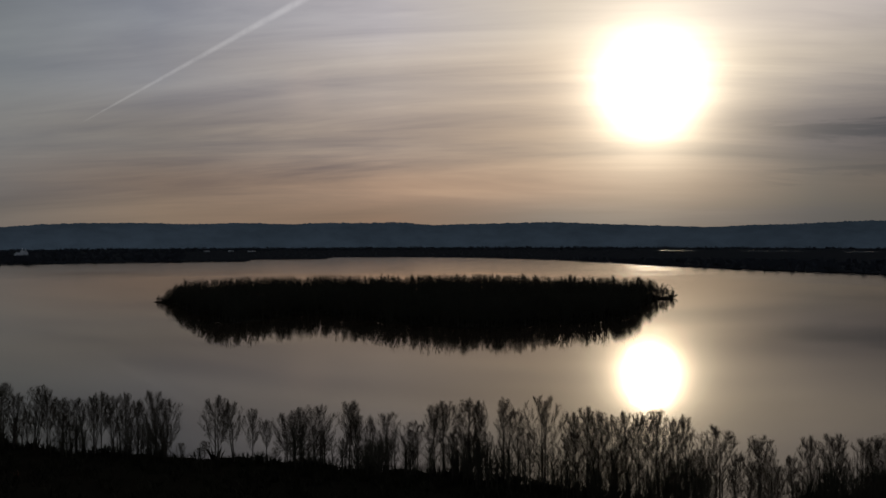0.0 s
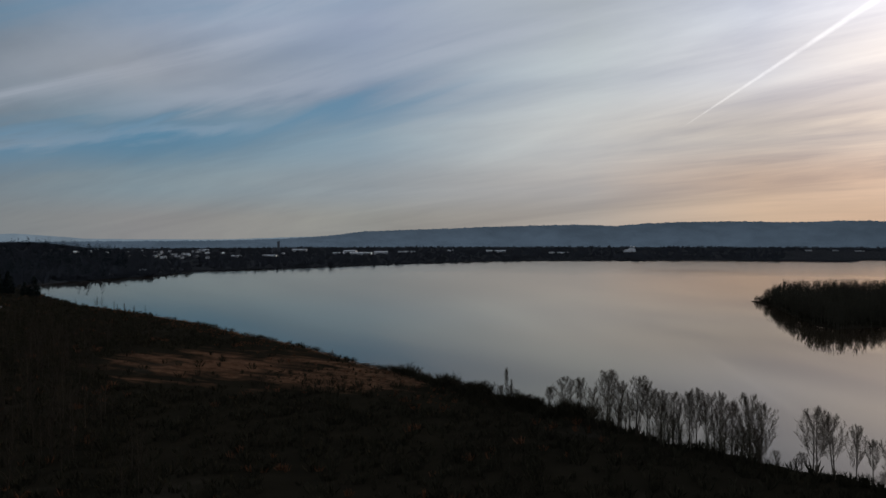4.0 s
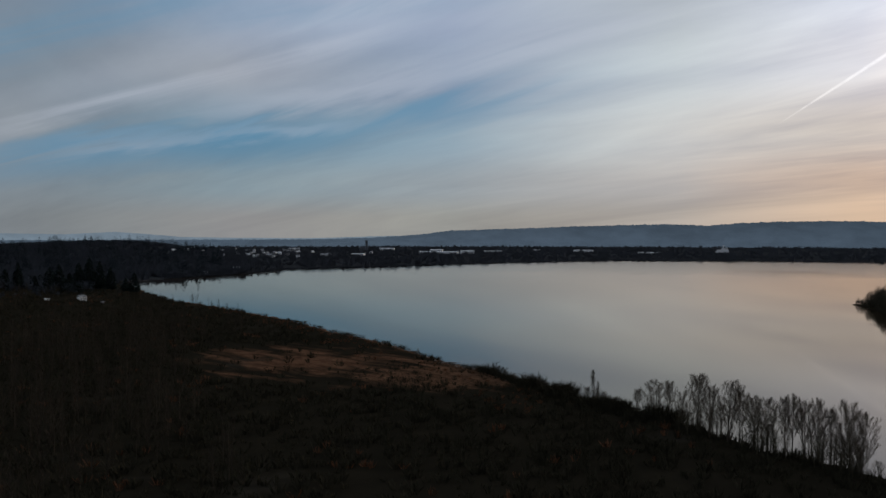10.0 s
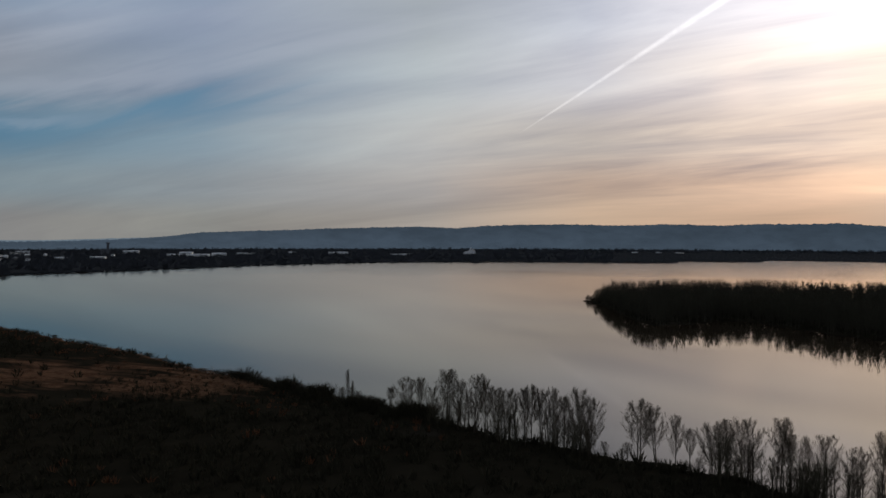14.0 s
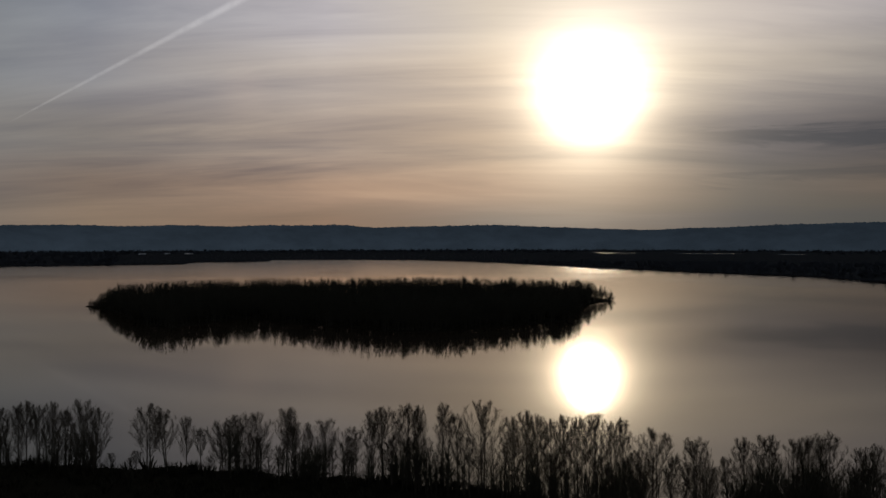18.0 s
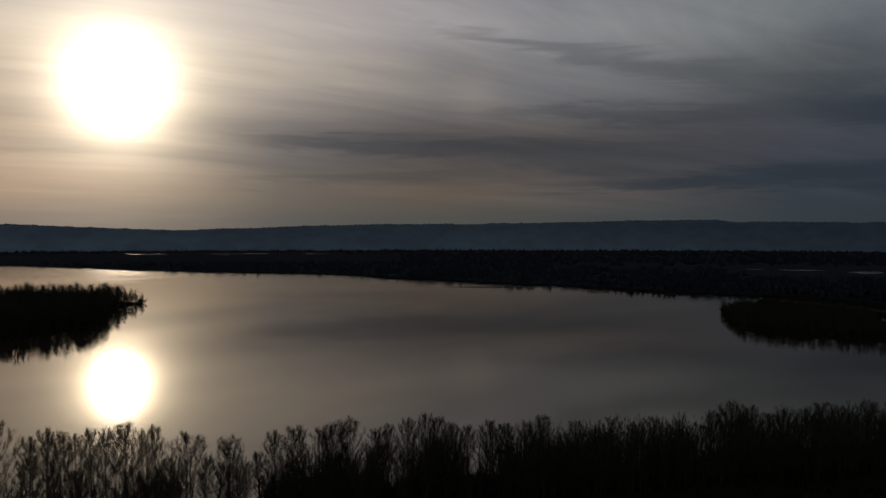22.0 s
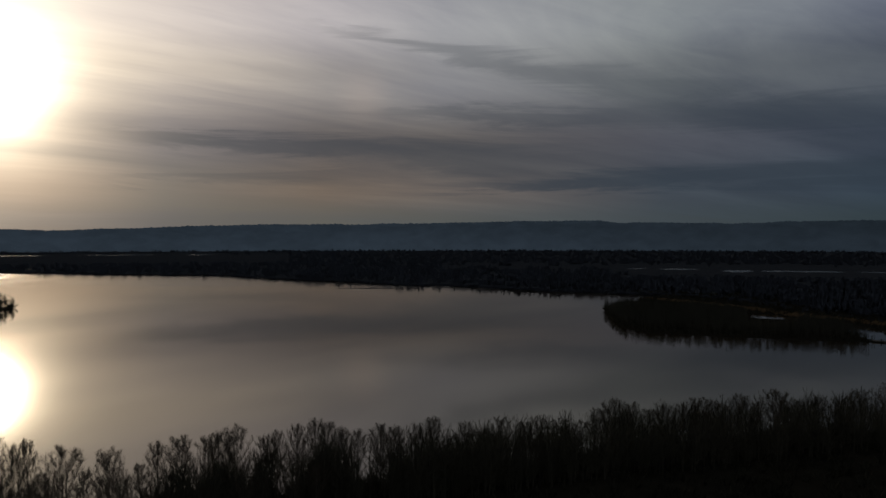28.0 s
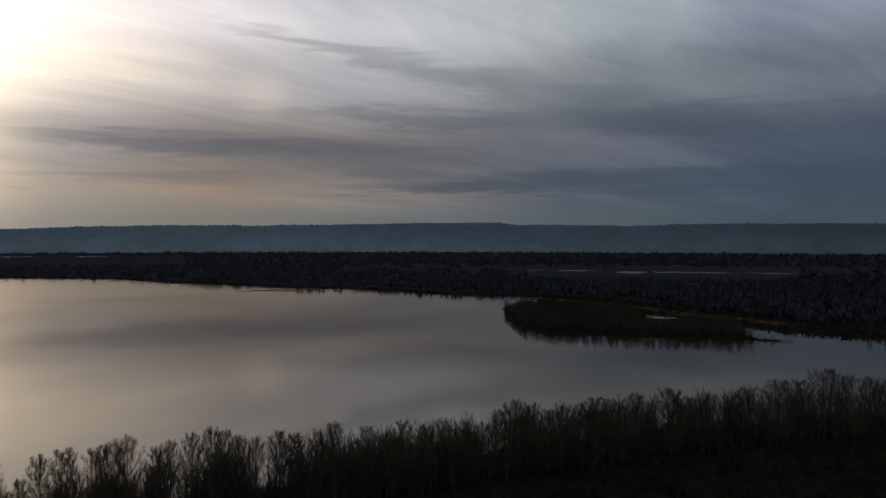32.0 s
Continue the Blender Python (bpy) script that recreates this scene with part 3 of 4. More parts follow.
def build_ground():
    az = np.concatenate([np.arange(-180, -86, 4.0), np.arange(-86, 86.01, 0.25), np.arange(90, 180, 4.0)])
    d = [25.0, 60.0, 100.0, 140.0]
    while d[-1] < 4880:
        d.append(d[-1] * (1.014 if d[-1] < 1300 else 1.022) + 0.5)
    d = np.array(d)
    A, D = np.meshgrid(az, d)
    Z = height(A, D)
    X, Y = polar(A, D)
    verts = np.stack([X.ravel(), Y.ravel(), Z.ravel()], 1)
    tris = quads(len(d), len(az), closed=True)
    hub = len(verts)
    verts = np.vstack([verts, [[0, 0, 1.8]]])
    k = np.arange(len(az))
    tris = np.vstack([tris, np.stack([np.full(len(az), hub), np.roll(k, -1), k], 1)])
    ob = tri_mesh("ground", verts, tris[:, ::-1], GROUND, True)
    return tagged(ob, "dark brown leaf litter, dry grass and muddy lake bank", "ground", kind="structure")


def build_water():
    az = np.arange(-180, 180, 3.0)
    d = np.array([30.0, 150, 300, 600, 1000, 1500, 2200, 3000, 3600])
    A, D = np.meshgrid(az, d)
    X, Y = polar(A, D)
    verts = np.stack([X.ravel(), Y.ravel(), np.zeros(A.size)], 1)
    ob = tri_mesh("water", verts, quads(len(d), len(az), closed=True)[:, ::-1], WATER, True)
    return tagged(ob, "calm grey lake water mirroring the evening sky", "lake", kind="structure")


build_ground()
build_water()

# ---- far hills ----
CREST = np.array([(-180, 60), (-110, 140), (-75.7, 144), (-67.2, 142), (-60.2, 132), (-53.6, 138), (-52.2, 150), (-45.4, 146), (-40.2, 136), (-36.3, 129), (-31, 133), (-24.5, 119),
                  (-21, 105), (-17.6, 98), (-12.4, 113), (-8.4, 126), (-2.4, 115), (-0.2, 112), (2.1, 127), (9.1, 118), (11.6, 124), (16.2, 118),
                  (19.2, 126), (24.4, 117), (26.2, 103), (28.9, 111), (35.3, 97), (39, 88), (42.8, 78), (44.6, 58), (48, 40), (52, 32), (70, 30), (180, 60)], float)


def build_hills(name, crest, near, far, mat, label, seed, rough):
    az = np.concatenate([np.arange(-180, -85, 1.0), np.arange(-85, 85, 0.09), np.arange(85, 180, 1.0)])
    t = np.linspace(0, 1, 22)
    A, T = np.meshgrid(az, t)
    D = near + (far - near) * T
    top = np.interp(A, crest[:, 0], crest[:, 1])
    form = np.sin(np.minimum(T * 1.25, 1) * math.pi / 2) ** 1.25
    spur = 0.13 * wobble(A, D, 700, seed) + 0.05 * wobble(A, D, 160, seed + 1)
    Z = top * np.clip(form * (1 + spur * (1 - T)), 0, 1.05) + rough * (wobble(A, D, 60, seed + 2) + 0.8 * wobble(A, D, 15, seed + 3)) * form
    X, Y = polar(A, D)
    ob = tri_mesh(name, np.stack([X.ravel(), Y.ravel(), Z.ravel()], 1), quads(len(t), len(az), closed=True)[:, ::-1], mat, True)
    return tagged(ob, label, "hills", kind="structure")


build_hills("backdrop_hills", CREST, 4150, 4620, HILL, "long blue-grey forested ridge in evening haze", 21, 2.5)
FAR_CREST = np.array([(-180, 90), (20, 60), (44, 55), (52, 38), (57, 40), (60, 44), (62.5, 62), (64, 72), (66.8, 60), (72, 66), (90, 90), (180, 90)], float)
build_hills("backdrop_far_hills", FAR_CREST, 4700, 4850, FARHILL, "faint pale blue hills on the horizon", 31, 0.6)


# ---- trees ----
def tube(verts, tris, pts, radii, sides):
    """A tapering limb through pts; the last radius 0 closes it to a point."""
    base = len(verts)
    pts = [Vector(p) for p in pts]
    for k, (p, r) in enumerate(zip(pts, radii)):
        ahead = (pts[min(k + 1, len(pts) - 1)] - pts[max(k - 1, 0)]).normalized()
        e1 = ahead.orthogonal().normalized()
        e2 = ahead.cross(e1)
        if k == len(pts) - 1:
            verts.append(p)
        else:
            verts.extend(p + (e1 * math.cos(2 * math.pi * s / sides) + e2 * math.sin(2 * math.pi * s / sides)) * r for s in range(sides))
    for k in range(len(pts) - 1):
        for s in range(sides):
            a, b = base + k * sides + s, base + k * sides + (s + 1) % sides
            if k == len(pts) - 2:
                tris.append((a, b, base + (k + 1) * sides))
            else:
                tris.append((a, b, b + sides)), tris.append((a, b + sides, a + sides))


def tree_form(rng, tall, wide, limbs, low, forks=1, subs=11, twigs=13):
    """Bare cottonwood: a straight bole, limbs that sweep out and up, and fine twigs to a domed outline.
    Returns trunk, limbs and crown as (verts, tris)."""
    trunk, crown, boughs = ([], []), ([], []), []

    def girth(z):
        """Half width of the crown at height z: a fan below, a dome above."""
        g = max(0.0, min(1.0, (z / tall - low) / (1.0 - low)))
        return 0.5 * wide * (0.12 + 0.88 * (g / 0.56) ** 0.58 if g < 0.56 else max(0.0, 1.0 - ((g - 0.56) / 0.445) ** 2) ** 0.62)

    def inside_crown(p, lx, ly, slack):
        return p.z < tall * 1.01 and math.hypot(p.x - lx * p.z, p.y - ly * p.z) < girth(p.z) * slack + 0.25

    for stem in range(forks):
        lean = 0.012 if forks == 1 else 0.055
        lx, ly = rng.gauss(0, lean), rng.gauss(0, lean)
        reach = tall * (0.95 if stem == 0 else rng.uniform(0.8, 0.92))
        spine, at = [], Vector((rng.gauss(0, 0.15), rng.gauss(0, 0.15), -0.4)) * (1.0 if forks == 1 else 1.6)
        for k in range(9):
            spine.append(at.copy())
            at = at + Vector((lx + rng.gauss(0, 0.014), ly + rng.gauss(0, 0.014), 1)) * (reach + 0.4) / 8.0
        r0 = (0.0088 * tall + 0.045) / (1 + 0.22 * (forks - 1))
        tube(*trunk, spine, [r0 * (1 - k / 8.4) ** 1.1 * (1.35 if k == 0 else 1) + 0.008 for k in range(9)], 6)
        count = limbs // forks
        for i in range(count):
            g = (i + rng.random()) / count
            z1 = tall * (low + 0.13 + (0.97 - low - 0.13) * g ** 0.66)
            a = i * 2.4 + rng.uniform(-0.6, 0.6)
            out = girth(z1) * rng.uniform(0.60, 1.0)
            end = Vector((lx * z1 + math.cos(a) * out, ly * z1 + math.sin(a) * out, z1))
            z0 = max(tall * low * rng.uniform(0.85, 1.1), z1 - tall * rng.uniform(0.05, 0.14) - out * rng.uniform(1.0, 1.7))
            f = z0 / reach * 8 * 0.98
            k = min(int(f), 7)
            start = spine[k].lerp(spine[k + 1], f - k)
            rise = end - start
            bend = Vector((math.cos(a), math.sin(a), 0)) * out * rng.uniform(0.02, 0.12) + Vector((rng.gauss(0, 0.08), rng.gauss(0, 0.08), 0))
            path = [start, start + rise * 0.33 + bend, start + rise * 0.68 + bend, end]
            bough = ([], [])
            rb = r0 * 0.16 * (1.1 - 0.7 * z0 / tall) + 0.010
            tube(*bough, path, [rb, rb * 0.75, rb * 0.5, 0.008], 4)
            for j in range(subs):
                h = 0.22 + 0.78 * (j + rng.random()) / subs
                seg = min(int(h * 3), 2)
                p = path[seg].lerp(path[seg + 1], min(1.0, h * 3 - seg))
                # shoots fan outward and up from the heart of the crown
                fan = (p - Vector((lx * p.z, ly * p.z, tall * (low * 0.5 + 0.1)))).normalized()
                spread = (fan * 0.9 + Vector((rng.gauss(0, 0.30), rng.gauss(0, 0.30), rng.uniform(0.0, 0.5)))).normalized()
                length = (0.8 + rise.length * rng.uniform(0.14, 0.32)) * (1.2 - 0.5 * h)
                while length > 0.4 and not inside_crown(p + spread * length, lx, ly, 1.04):
                    length *= 0.8
                tip = p + spread * length
                tube(*bough, [p, p.lerp(tip, 0.5) + Vector((rng.gauss(0, 0.05), rng.gauss(0, 0.05), -0.05)), tip], [rb * 0.22 + 0.007, rb * 0.13 + 0.006, 0.0], 3)
                for _ in range(twigs):
                    q = p.lerp(tip, rng.uniform(0.1, 1.0))
                    w = (spread + Vector((rng.gauss(0, 0.48), rng.gauss(0, 0.48), rng.uniform(-0.25, 0.30)))).normalized()
                    size = rng.uniform(0.5, 1.3)
                    if not inside_crown(q + w * size, lx, ly, 1.10):
                        size *= 0.45
                    flat = w.orthogonal().normalized() * 0.021
                    flat = Matrix.Rotation(rng.uniform(0, 3.1), 3, w) @ flat
                    k = len(crown[0])
                    crown[0].extend((q - flat, q + flat, q + w * size))
                    crown[1].append((k, k + 1, k + 2))
            boughs.append(bough)
    return trunk, boughs, crown


def grown(name, form, whole=True):
    """A tree as a thing: trunk, each limb and the crown of twigs."""
    trunk, boughs, crown = form
    root = new(name)
    link_mesh("trunk", *trunk, BARK, root)
    if whole:
        for bough in boughs:
            link_mesh("limb", *bough, BARK, root)
        link_mesh("crown", *crown, TWIG, root)
    else:
        verts, tris = list(crown[0]), list(crown[1])
        for v, f in boughs:
            tris.extend(tuple(i + len(verts) for i in t) for t in f)
            verts.extend(v)
        link_mesh("crown", verts, tris, TWIG, root)
    return root


rng = random.Random(7)
FORMS = [  # tall, wide, limbs, low, forks
    (20, 6.5, 28, 0.30, 1), (20, 5.0, 24, 0.32, 1), (20, 8.0, 34, 0.22, 2), (20, 7.5, 36, 0.26, 3), (20, 6.0, 30, 0.26, 2), (20, 3.8, 20, 0.28, 1), (20, 9.5, 42, 0.20, 3),
    (20, 6.2, 28, 0.36, 1), (20, 7.0, 32, 0.24, 1)]
NARROW, BROAD = (5, 1), (2, 3, 6)
protos = [grown("cottonwood_tree", tree_form(rng, *f)) for f in FORMS]
simple = [grown("cottonwood_tree", tree_form(rng, f[0], f[1], f[2] * 2 // 3, f[3] * 0.7, f[4], 10, 12), False) for f in FORMS]

# trees that stand out along the near shore: bearing, height, width
ROW_WEST = [(33.1, 14, 1.0), (32.75, 10, 1.0), (33.4, 6.5, 3.6), (32.9, 7, 4.0), (32.4, 6, 3.6), (31.6, 5.5, 3.4), (36.1, 4.6, 3.6), (36.6, 5.2, 4.0), (35.4, 4.4, 3.4),
            (38.2, 4.2, 3.8), (38.8, 4.6, 4.2), (30.3, 10, 3.1), (29.2, 15, 7.6), (28.2, 16, 3.9), (27.5, 13, 4.7), (26.6, 20, 7.1), (25.8, 17, 4.5), (24.7, 20, 6.0), (24.0, 18, 5.2),
            (23.3, 17, 5.5), (22.4, 17, 5.9), (21.5, 18, 3.5), (21.0, 19, 5.0), (20.3, 18, 5.3), (19.6, 19, 4.9), (18.9, 17, 4.5), (17.8, 20, 7.4), (17.2, 18, 6.6),
            (16.3, 5, 2.6), (15.2, 4, 1.4), (14.8, 6, 2.5), (14.0, 19, 7.9), (13.0, 18, 5.3)]
ROW_MID = [(11.8, 16, 4.2), (10.9, 13, 2.8), (10.3, 5, 2.4), (9.6, 15, 6.9), (8.8, 17, 5.8), (7.5, 18, 7.8), (5.6, 20, 5.7), (5.0, 16, 5.0), (4.2, 16, 2.3), (3.2, 17, 6.6),
           (1.3, 15, 5.9), (0.0, 20, 4.8), (-0.9, 21, 5.8), (-2.3, 22, 7.0), (-3.2, 22, 3.2), (-4.8, 23, 4.1), (-5.6, 20, 3.5), (-7.3, 24, 8.8), (-9.1, 20, 4.0),
           (-10.0, 22, 4.7), (-10.9, 21, 4.7), (-11.8, 20, 4.6), (-12.7, 21, 3.7), (-13.6, 21, 4.6), (-14.7, 22, 6.8), (-15.8, 20, 3.1), (-16.5, 21, 3.7),
           (-18.3, 19, 9.2), (-19.4, 13, 3.1), (-20.9, 17, 6.5), (-21.9, 10, 3.1), (-22.8, 13, 3.4), (-23.6, 18, 4.0)]
ROW_EAST = [(-25.0, 19, 6.2), (-26.6, 18, 5.3), (-27.5, 19, 5.3), (-28.8, 20, 6.3), (-30.3, 17, 4.7), (-31.2, 18, 4.4), (-32.4, 19, 5.4), (-33.7, 20, 5.7), (-34.4, 19, 3.8),
            (-35.3, 17, 4.8), (-36.4, 16, 4.5), (-37.9, 17, 5.8), (-38.8, 16, 5.5), (-40.2, 16, 5.9), (-41.4, 17, 5.7), (-42.5, 12, 4.4), (-43.5, 15, 5.4), (-44.7, 12, 5.2), (-45.8, 15, 6.3)]
ROW_FAR_EAST = [(-47.5, 13, 4.6), (-48.6, 14, 5.4), (-49.9, 10, 4.8), (-51.1, 11, 4.8), (-52.2, 14, 6.4), (-53.1, 17, 6.5), (-54.3, 15, 6.6), (-55.5, 12, 5.9), (-56.4, 13, 6.0),
                (-57.4, 13, 5.2), (-58.3, 15, 7.3), (-59.2, 14, 6.2), (-60.1, 12, 5.4), (-61.0, 15, 7.1), (-61.9, 12, 5.5), (-63.1, 16, 10.0), (-64.3, 12, 7.5), (-65.4, 13, 7.6),
                (-66.7, 12, 9.1), (-67.9, 14, 9.2), (-69.4, 17, 13.2), (-70.7, 16, 9.6), (-72.3, 20, 14.7), (-73.2, 17, 8.9), (-74.6, 16, 12.5), (-75.5, 15, 10.1)]


def ground_at(az, dist):
    return float(height(np.array([az], float), np.array([dist], float))[0])


def plant(stock, k, az, dist, tall, wide, label, group, spin):
    """A copy of stock form k with the height and width given, standing on the ground."""
    x, y = polar(az, dist)
    sz = 1.05 * tall / FORMS[k][0]
    sx = max(0.6 * sz, min(1.8 * sz, wide * 1.5 / FORMS[k][1]))
    m = Matrix.LocRotScale((float(x), float(y), ground_at(az, dist)), Euler((0, 0, spin)), (sx, sx, sz))
    return tagged(copy_thing(stock[k], m), label, "tree", group)


GROVE = "bare trees along the near shore"
for row in (ROW_WEST, ROW_MID, ROW_EAST, ROW_FAR_EAST):
    for az, tall, wide in row:
        tall += max(0.0, 0.19 * (240.0 - float(shore(NEAR, az)))) if az > -31 else 0.0
        slim = wide < 0.24 * tall
        k = rng.choice(NARROW) if slim else rng.choice(BROAD) if wide > 0.36 * tall else rng.choice((0, 4, 1, 7, 8))
        label = ("small leafless sapling at the lake's edge" if tall < 8 else "slender leafless cottonwood standing on the lake bank" if slim
                 else "broad leafless cottonwood with a spreading crown on the bank" if wide > 0.36 * tall else "tall leafless cottonwood with upright limbs on the bank")
        plant(protos, k, az, float(shore(NEAR, az)) - 3 - rng.uniform(0, 3), tall, wide, label, GROVE, rng.uniform(0, 6.28))

# lesser trees that fill the belt
for _ in range(165):
    az = rng.uniform(-77, 27) if rng.random() < 0.85 else rng.uniform(-77, -25)
    if 12.3 < az < 17 or 9.9 < az < 12.5 or (-22.9 < az < -19.2 and rng.random() < 0.6):
        continue
    tall = float(np.interp(az, (-77, -60, -45, -25, -8, 5, 27), (13, 11, 11, 15, 17, 12, 13))) * rng.uniform(0.6, 1.0)
    back = rng.uniform(2, 12) if az > -24 else rng.uniform(2, 30)
    plant(simple, rng.randrange(len(FORMS)), az, float(shore(NEAR, az)) - back, tall, tall * rng.uniform(0.28, 0.42),
          "younger leafless cottonwood in the shore belt", GROVE, rng.uniform(0, 6.28))
for stock in (protos, simple):
    for k, ob in enumerate(stock):
        az = -76.5 - 0.8 * k - (6 if stock is simple else 0)
        x, y = polar(az, float(shore(NEAR, az)) - 9)
        ob.matrix_basis = Matrix.LocRotScale((float(x), float(y), ground_at(az, float(shore(NEAR, az)) - 9)), None, (0.85, 0.85, 0.8))
        tagged(ob, "leafless cottonwood at the end of the shore belt", "tree", GROVE)


# ---- woods and brush, scattered as stuff ----
def joined(forms):
    """Tree parts as one (verts, tris) pair of arrays."""
    verts, tris = [], []
    for v, f in forms:
        tris.extend(tuple(i + len(verts) for i in t) for t in f)
        verts.extend(v)
    return np.array([tuple(v) for v in verts]), np.array(tris)


def tuft(rng, tall, wide, stems, leaf, sprigs=2):
    """Bare shrub or far tree: thin stems fanned from the foot, each with a few sprigs."""
    verts, tris = [], []
    for _ in range(stems):
        a, out = rng.uniform(0, 6.28), wide * 0.5 * rng.random() ** 0.6
        foot = Vector((math.cos(a) * out * 0.35, math.sin(a) * out * 0.35, -0.2))
        tip = Vector((math.cos(a) * out, math.sin(a) * out, tall * rng.uniform(0.6, 1.0) * (1 - 0.35 * (2 * out / wide) ** 2)))
        for s in range(sprigs + 1):
            p = foot.lerp(tip, 0.0 if s == 0 else rng.uniform(0.3, 0.8))
            q = tip if s == 0 else p + (tip - foot).length * rng.uniform(0.2, 0.4) * Vector((rng.gauss(0, 0.6), rng.gauss(0, 0.6), 0.9)).normalized()
            b = rng.uniform(0, 6.28)
            side = Vector((math.cos(b), math.sin(b), 0)) * leaf * (1.0 if s == 0 else 0.7)
            k = len(verts)
            verts.extend((p - side * 0.6, p + side * 0.6, p.lerp(q, 0.55) + side, q))
            tris.extend(((k, k + 1, k + 2), (k, k + 2, k + 3)))
    return np.array([tuple(v) for v in verts]), np.array(tris)


def woodland(rng, tall, wide, spray=0.05, sprays=6):
    """Low-cost bare tree: stem, ascending branches and sprays."""
    verts, tris = [], []
    tube(verts, tris, [(0, 0, -0.4), (rng.gauss(0, 0.2), rng.gauss(0, 0.2), tall * 0.5), (rng.gauss(0, 0.4), rng.gauss(0, 0.4), tall)], [0.20, 0.13, 0.02], 3)
    for i in range(16):
        g = (i + rng.random()) / 16
        z1 = tall * (0.34 + 0.64 * g)
        a, out = i * 2.4, wide * 0.5 * (math.sin(math.pi * (0.12 + 0.84 * g)) ** 0.6) * rng.uniform(0.7, 1.1)
        p = Vector((0, 0, max(tall * 0.15, z1 - tall * rng.uniform(0.10, 0.22) - out * 0.6)))
        q = Vector((math.cos(a) * out, math.sin(a) * out, z1))
        side = Vector((math.cos(a + 1.6), math.sin(a + 1.6), 0)) * 0.075
        k = len(verts)
        verts.extend((p - side, p + side, p + Vector((0, 0, 0.2)), q))
        tris.extend(((k, k + 1, k + 3), (k + 1, k + 2, k + 3), (k + 2, k, k + 3)))
        for _ in range(sprays):
            s = p.lerp(q, rng.uniform(0.2, 1.0))
            fan = (s - Vector((0, 0, tall * 0.2))).normalized()
            e = s + (fan + Vector((rng.gauss(0, 0.25), rng.gauss(0, 0.25), rng.uniform(0.0, 0.5)))).normalized() * rng.uniform(1.0, 2.2)
            if e.z > tall:
                e = s.lerp(e, max(0.15, (tall - s.z) / (e.z - s.z)))
            b = rng.uniform(0, 6.28)
            side = Vector((math.cos(b), math.sin(b), 0)) * spray
            k = len(verts)
            verts.extend((s - side, s + side, e))
            tris.append((k, k + 1, k + 2))
    return np.array([tuple(v) for v in verts]), np.array(tris)


def evergreen(rng, tall, wide, sprays):
    """Dense crown of drooping needle sprays inside a rounded, uneven cone."""
    verts, tris = [], []
    lobes = [rng.uniform(0.7, 1.15) for _ in range(9)]
    for _ in range(sprays):
        g = rng.random() ** 1.25
        a = rng.uniform(0, 6.283)
        r = 0.5 * wide * (1 - g ** 1.6) ** 0.75 * lobes[int(a / 0.6982) % 9] * rng.uniform(0.55, 1.05) * (0.7 + 0.3 * min(1.0, g * 5))
        p = Vector((math.cos(a) * r, math.sin(a) * r, tall * (0.07 + 0.92 * g)))
        size = (0.055 * tall + 0.4) * rng.uniform(0.6, 1.2) * (1.1 - 0.6 * g)
        out = Vector((math.cos(a), math.sin(a), rng.uniform(-0.5, 0.1))) * size
        across = Vector((-math.sin(a), math.cos(a), rng.gauss(0, 0.25))) * size * 0.6
        k = len(verts)
        verts.extend((p - out * 0.8 + Vector((0, 0, 0.25 * size)), p + across, p + out, p - across))
        tris.extend(((k, k + 1, k + 2), (k, k + 2, k + 3)))
    return verts, tris


def scatter(name, stock, az, dist, size, mat, label, category, seed, sink=0.0, widen=1.0):
    """Copies of the stock forms joined in one mesh, at bearing and distance, scaled by size."""
    r = np.random.RandomState(seed)
    az, dist, size = (np.asarray(v, float) for v in (az, dist, size))
    X, Y = polar(az, dist)
    Z = height(az, dist) - sink
    which, spin = r.randint(0, len(stock), len(az)), r.uniform(0, 6.283, len(az))
    girth = r.uniform(0.8, 1.25, len(az)) * widen
    verts, tris, count = [], [], 0
    for k, (v, f) in enumerate(stock):
        pick = np.nonzero(which == k)[0]
        if not len(pick):
            continue
        c, s = np.cos(spin[pick])[:, None], np.sin(spin[pick])[:, None]
        w, h = (size[pick] * girth[pick])[:, None], size[pick][:, None]
        vx = (v[None, :, 0] * c - v[None, :, 1] * s) * w + X[pick][:, None]
        vy = (v[None, :, 0] * s + v[None, :, 1] * c) * w + Y[pick][:, None]
        vz = v[None, :, 2] * h + Z[pick][:, None]
        verts.append(np.stack([vx, vy, vz], 2).reshape(-1, 3))
        tris.append((f[None] + (np.arange(len(pick)) * len(v))[:, None, None] + count).reshape(-1, 3))
        count += len(pick) * len(v)
    ob = tri_mesh(name, np.concatenate(verts), np.concatenate(tris), mat)
    return tagged(ob, label, category, kind="stuff")


def spots(count, az0, az1, d0, d1, seed, keep):
    """Random places of even density over a sector, of which keep(az, dist) chooses."""
    r = np.random.RandomState(seed)
    az = r.uniform(az0, az1, count)
    dist = np.sqrt(r.uniform(d0 ** 2, d1 ** 2, count))
    ok = keep(az, dist)
    return az[ok], dist[ok], r


wood_rng = random.Random(11)
WOOD = [woodland(wood_rng, 16, 6 * wood_rng.uniform(0.7, 1.2)) for _ in range(7)]
SAPLING = [woodland(wood_rng, 16, 6 * wood_rng.uniform(0.7, 1.2), 0.026, 14) for _ in range(6)]
ISLEWOOD = [woodland(wood_rng, 16, 6.2 * wood_rng.uniform(0.7, 1.2), 0.12, 6) for _ in range(7)]
SHRUB = [tuft(wood_rng, 3.0, 4.6, 24, 0.055, 3) for _ in range(6)]
FARTREE = [tuft(wood_rng, 11, 15, 11, 1.1, 1) for _ in range(6)]
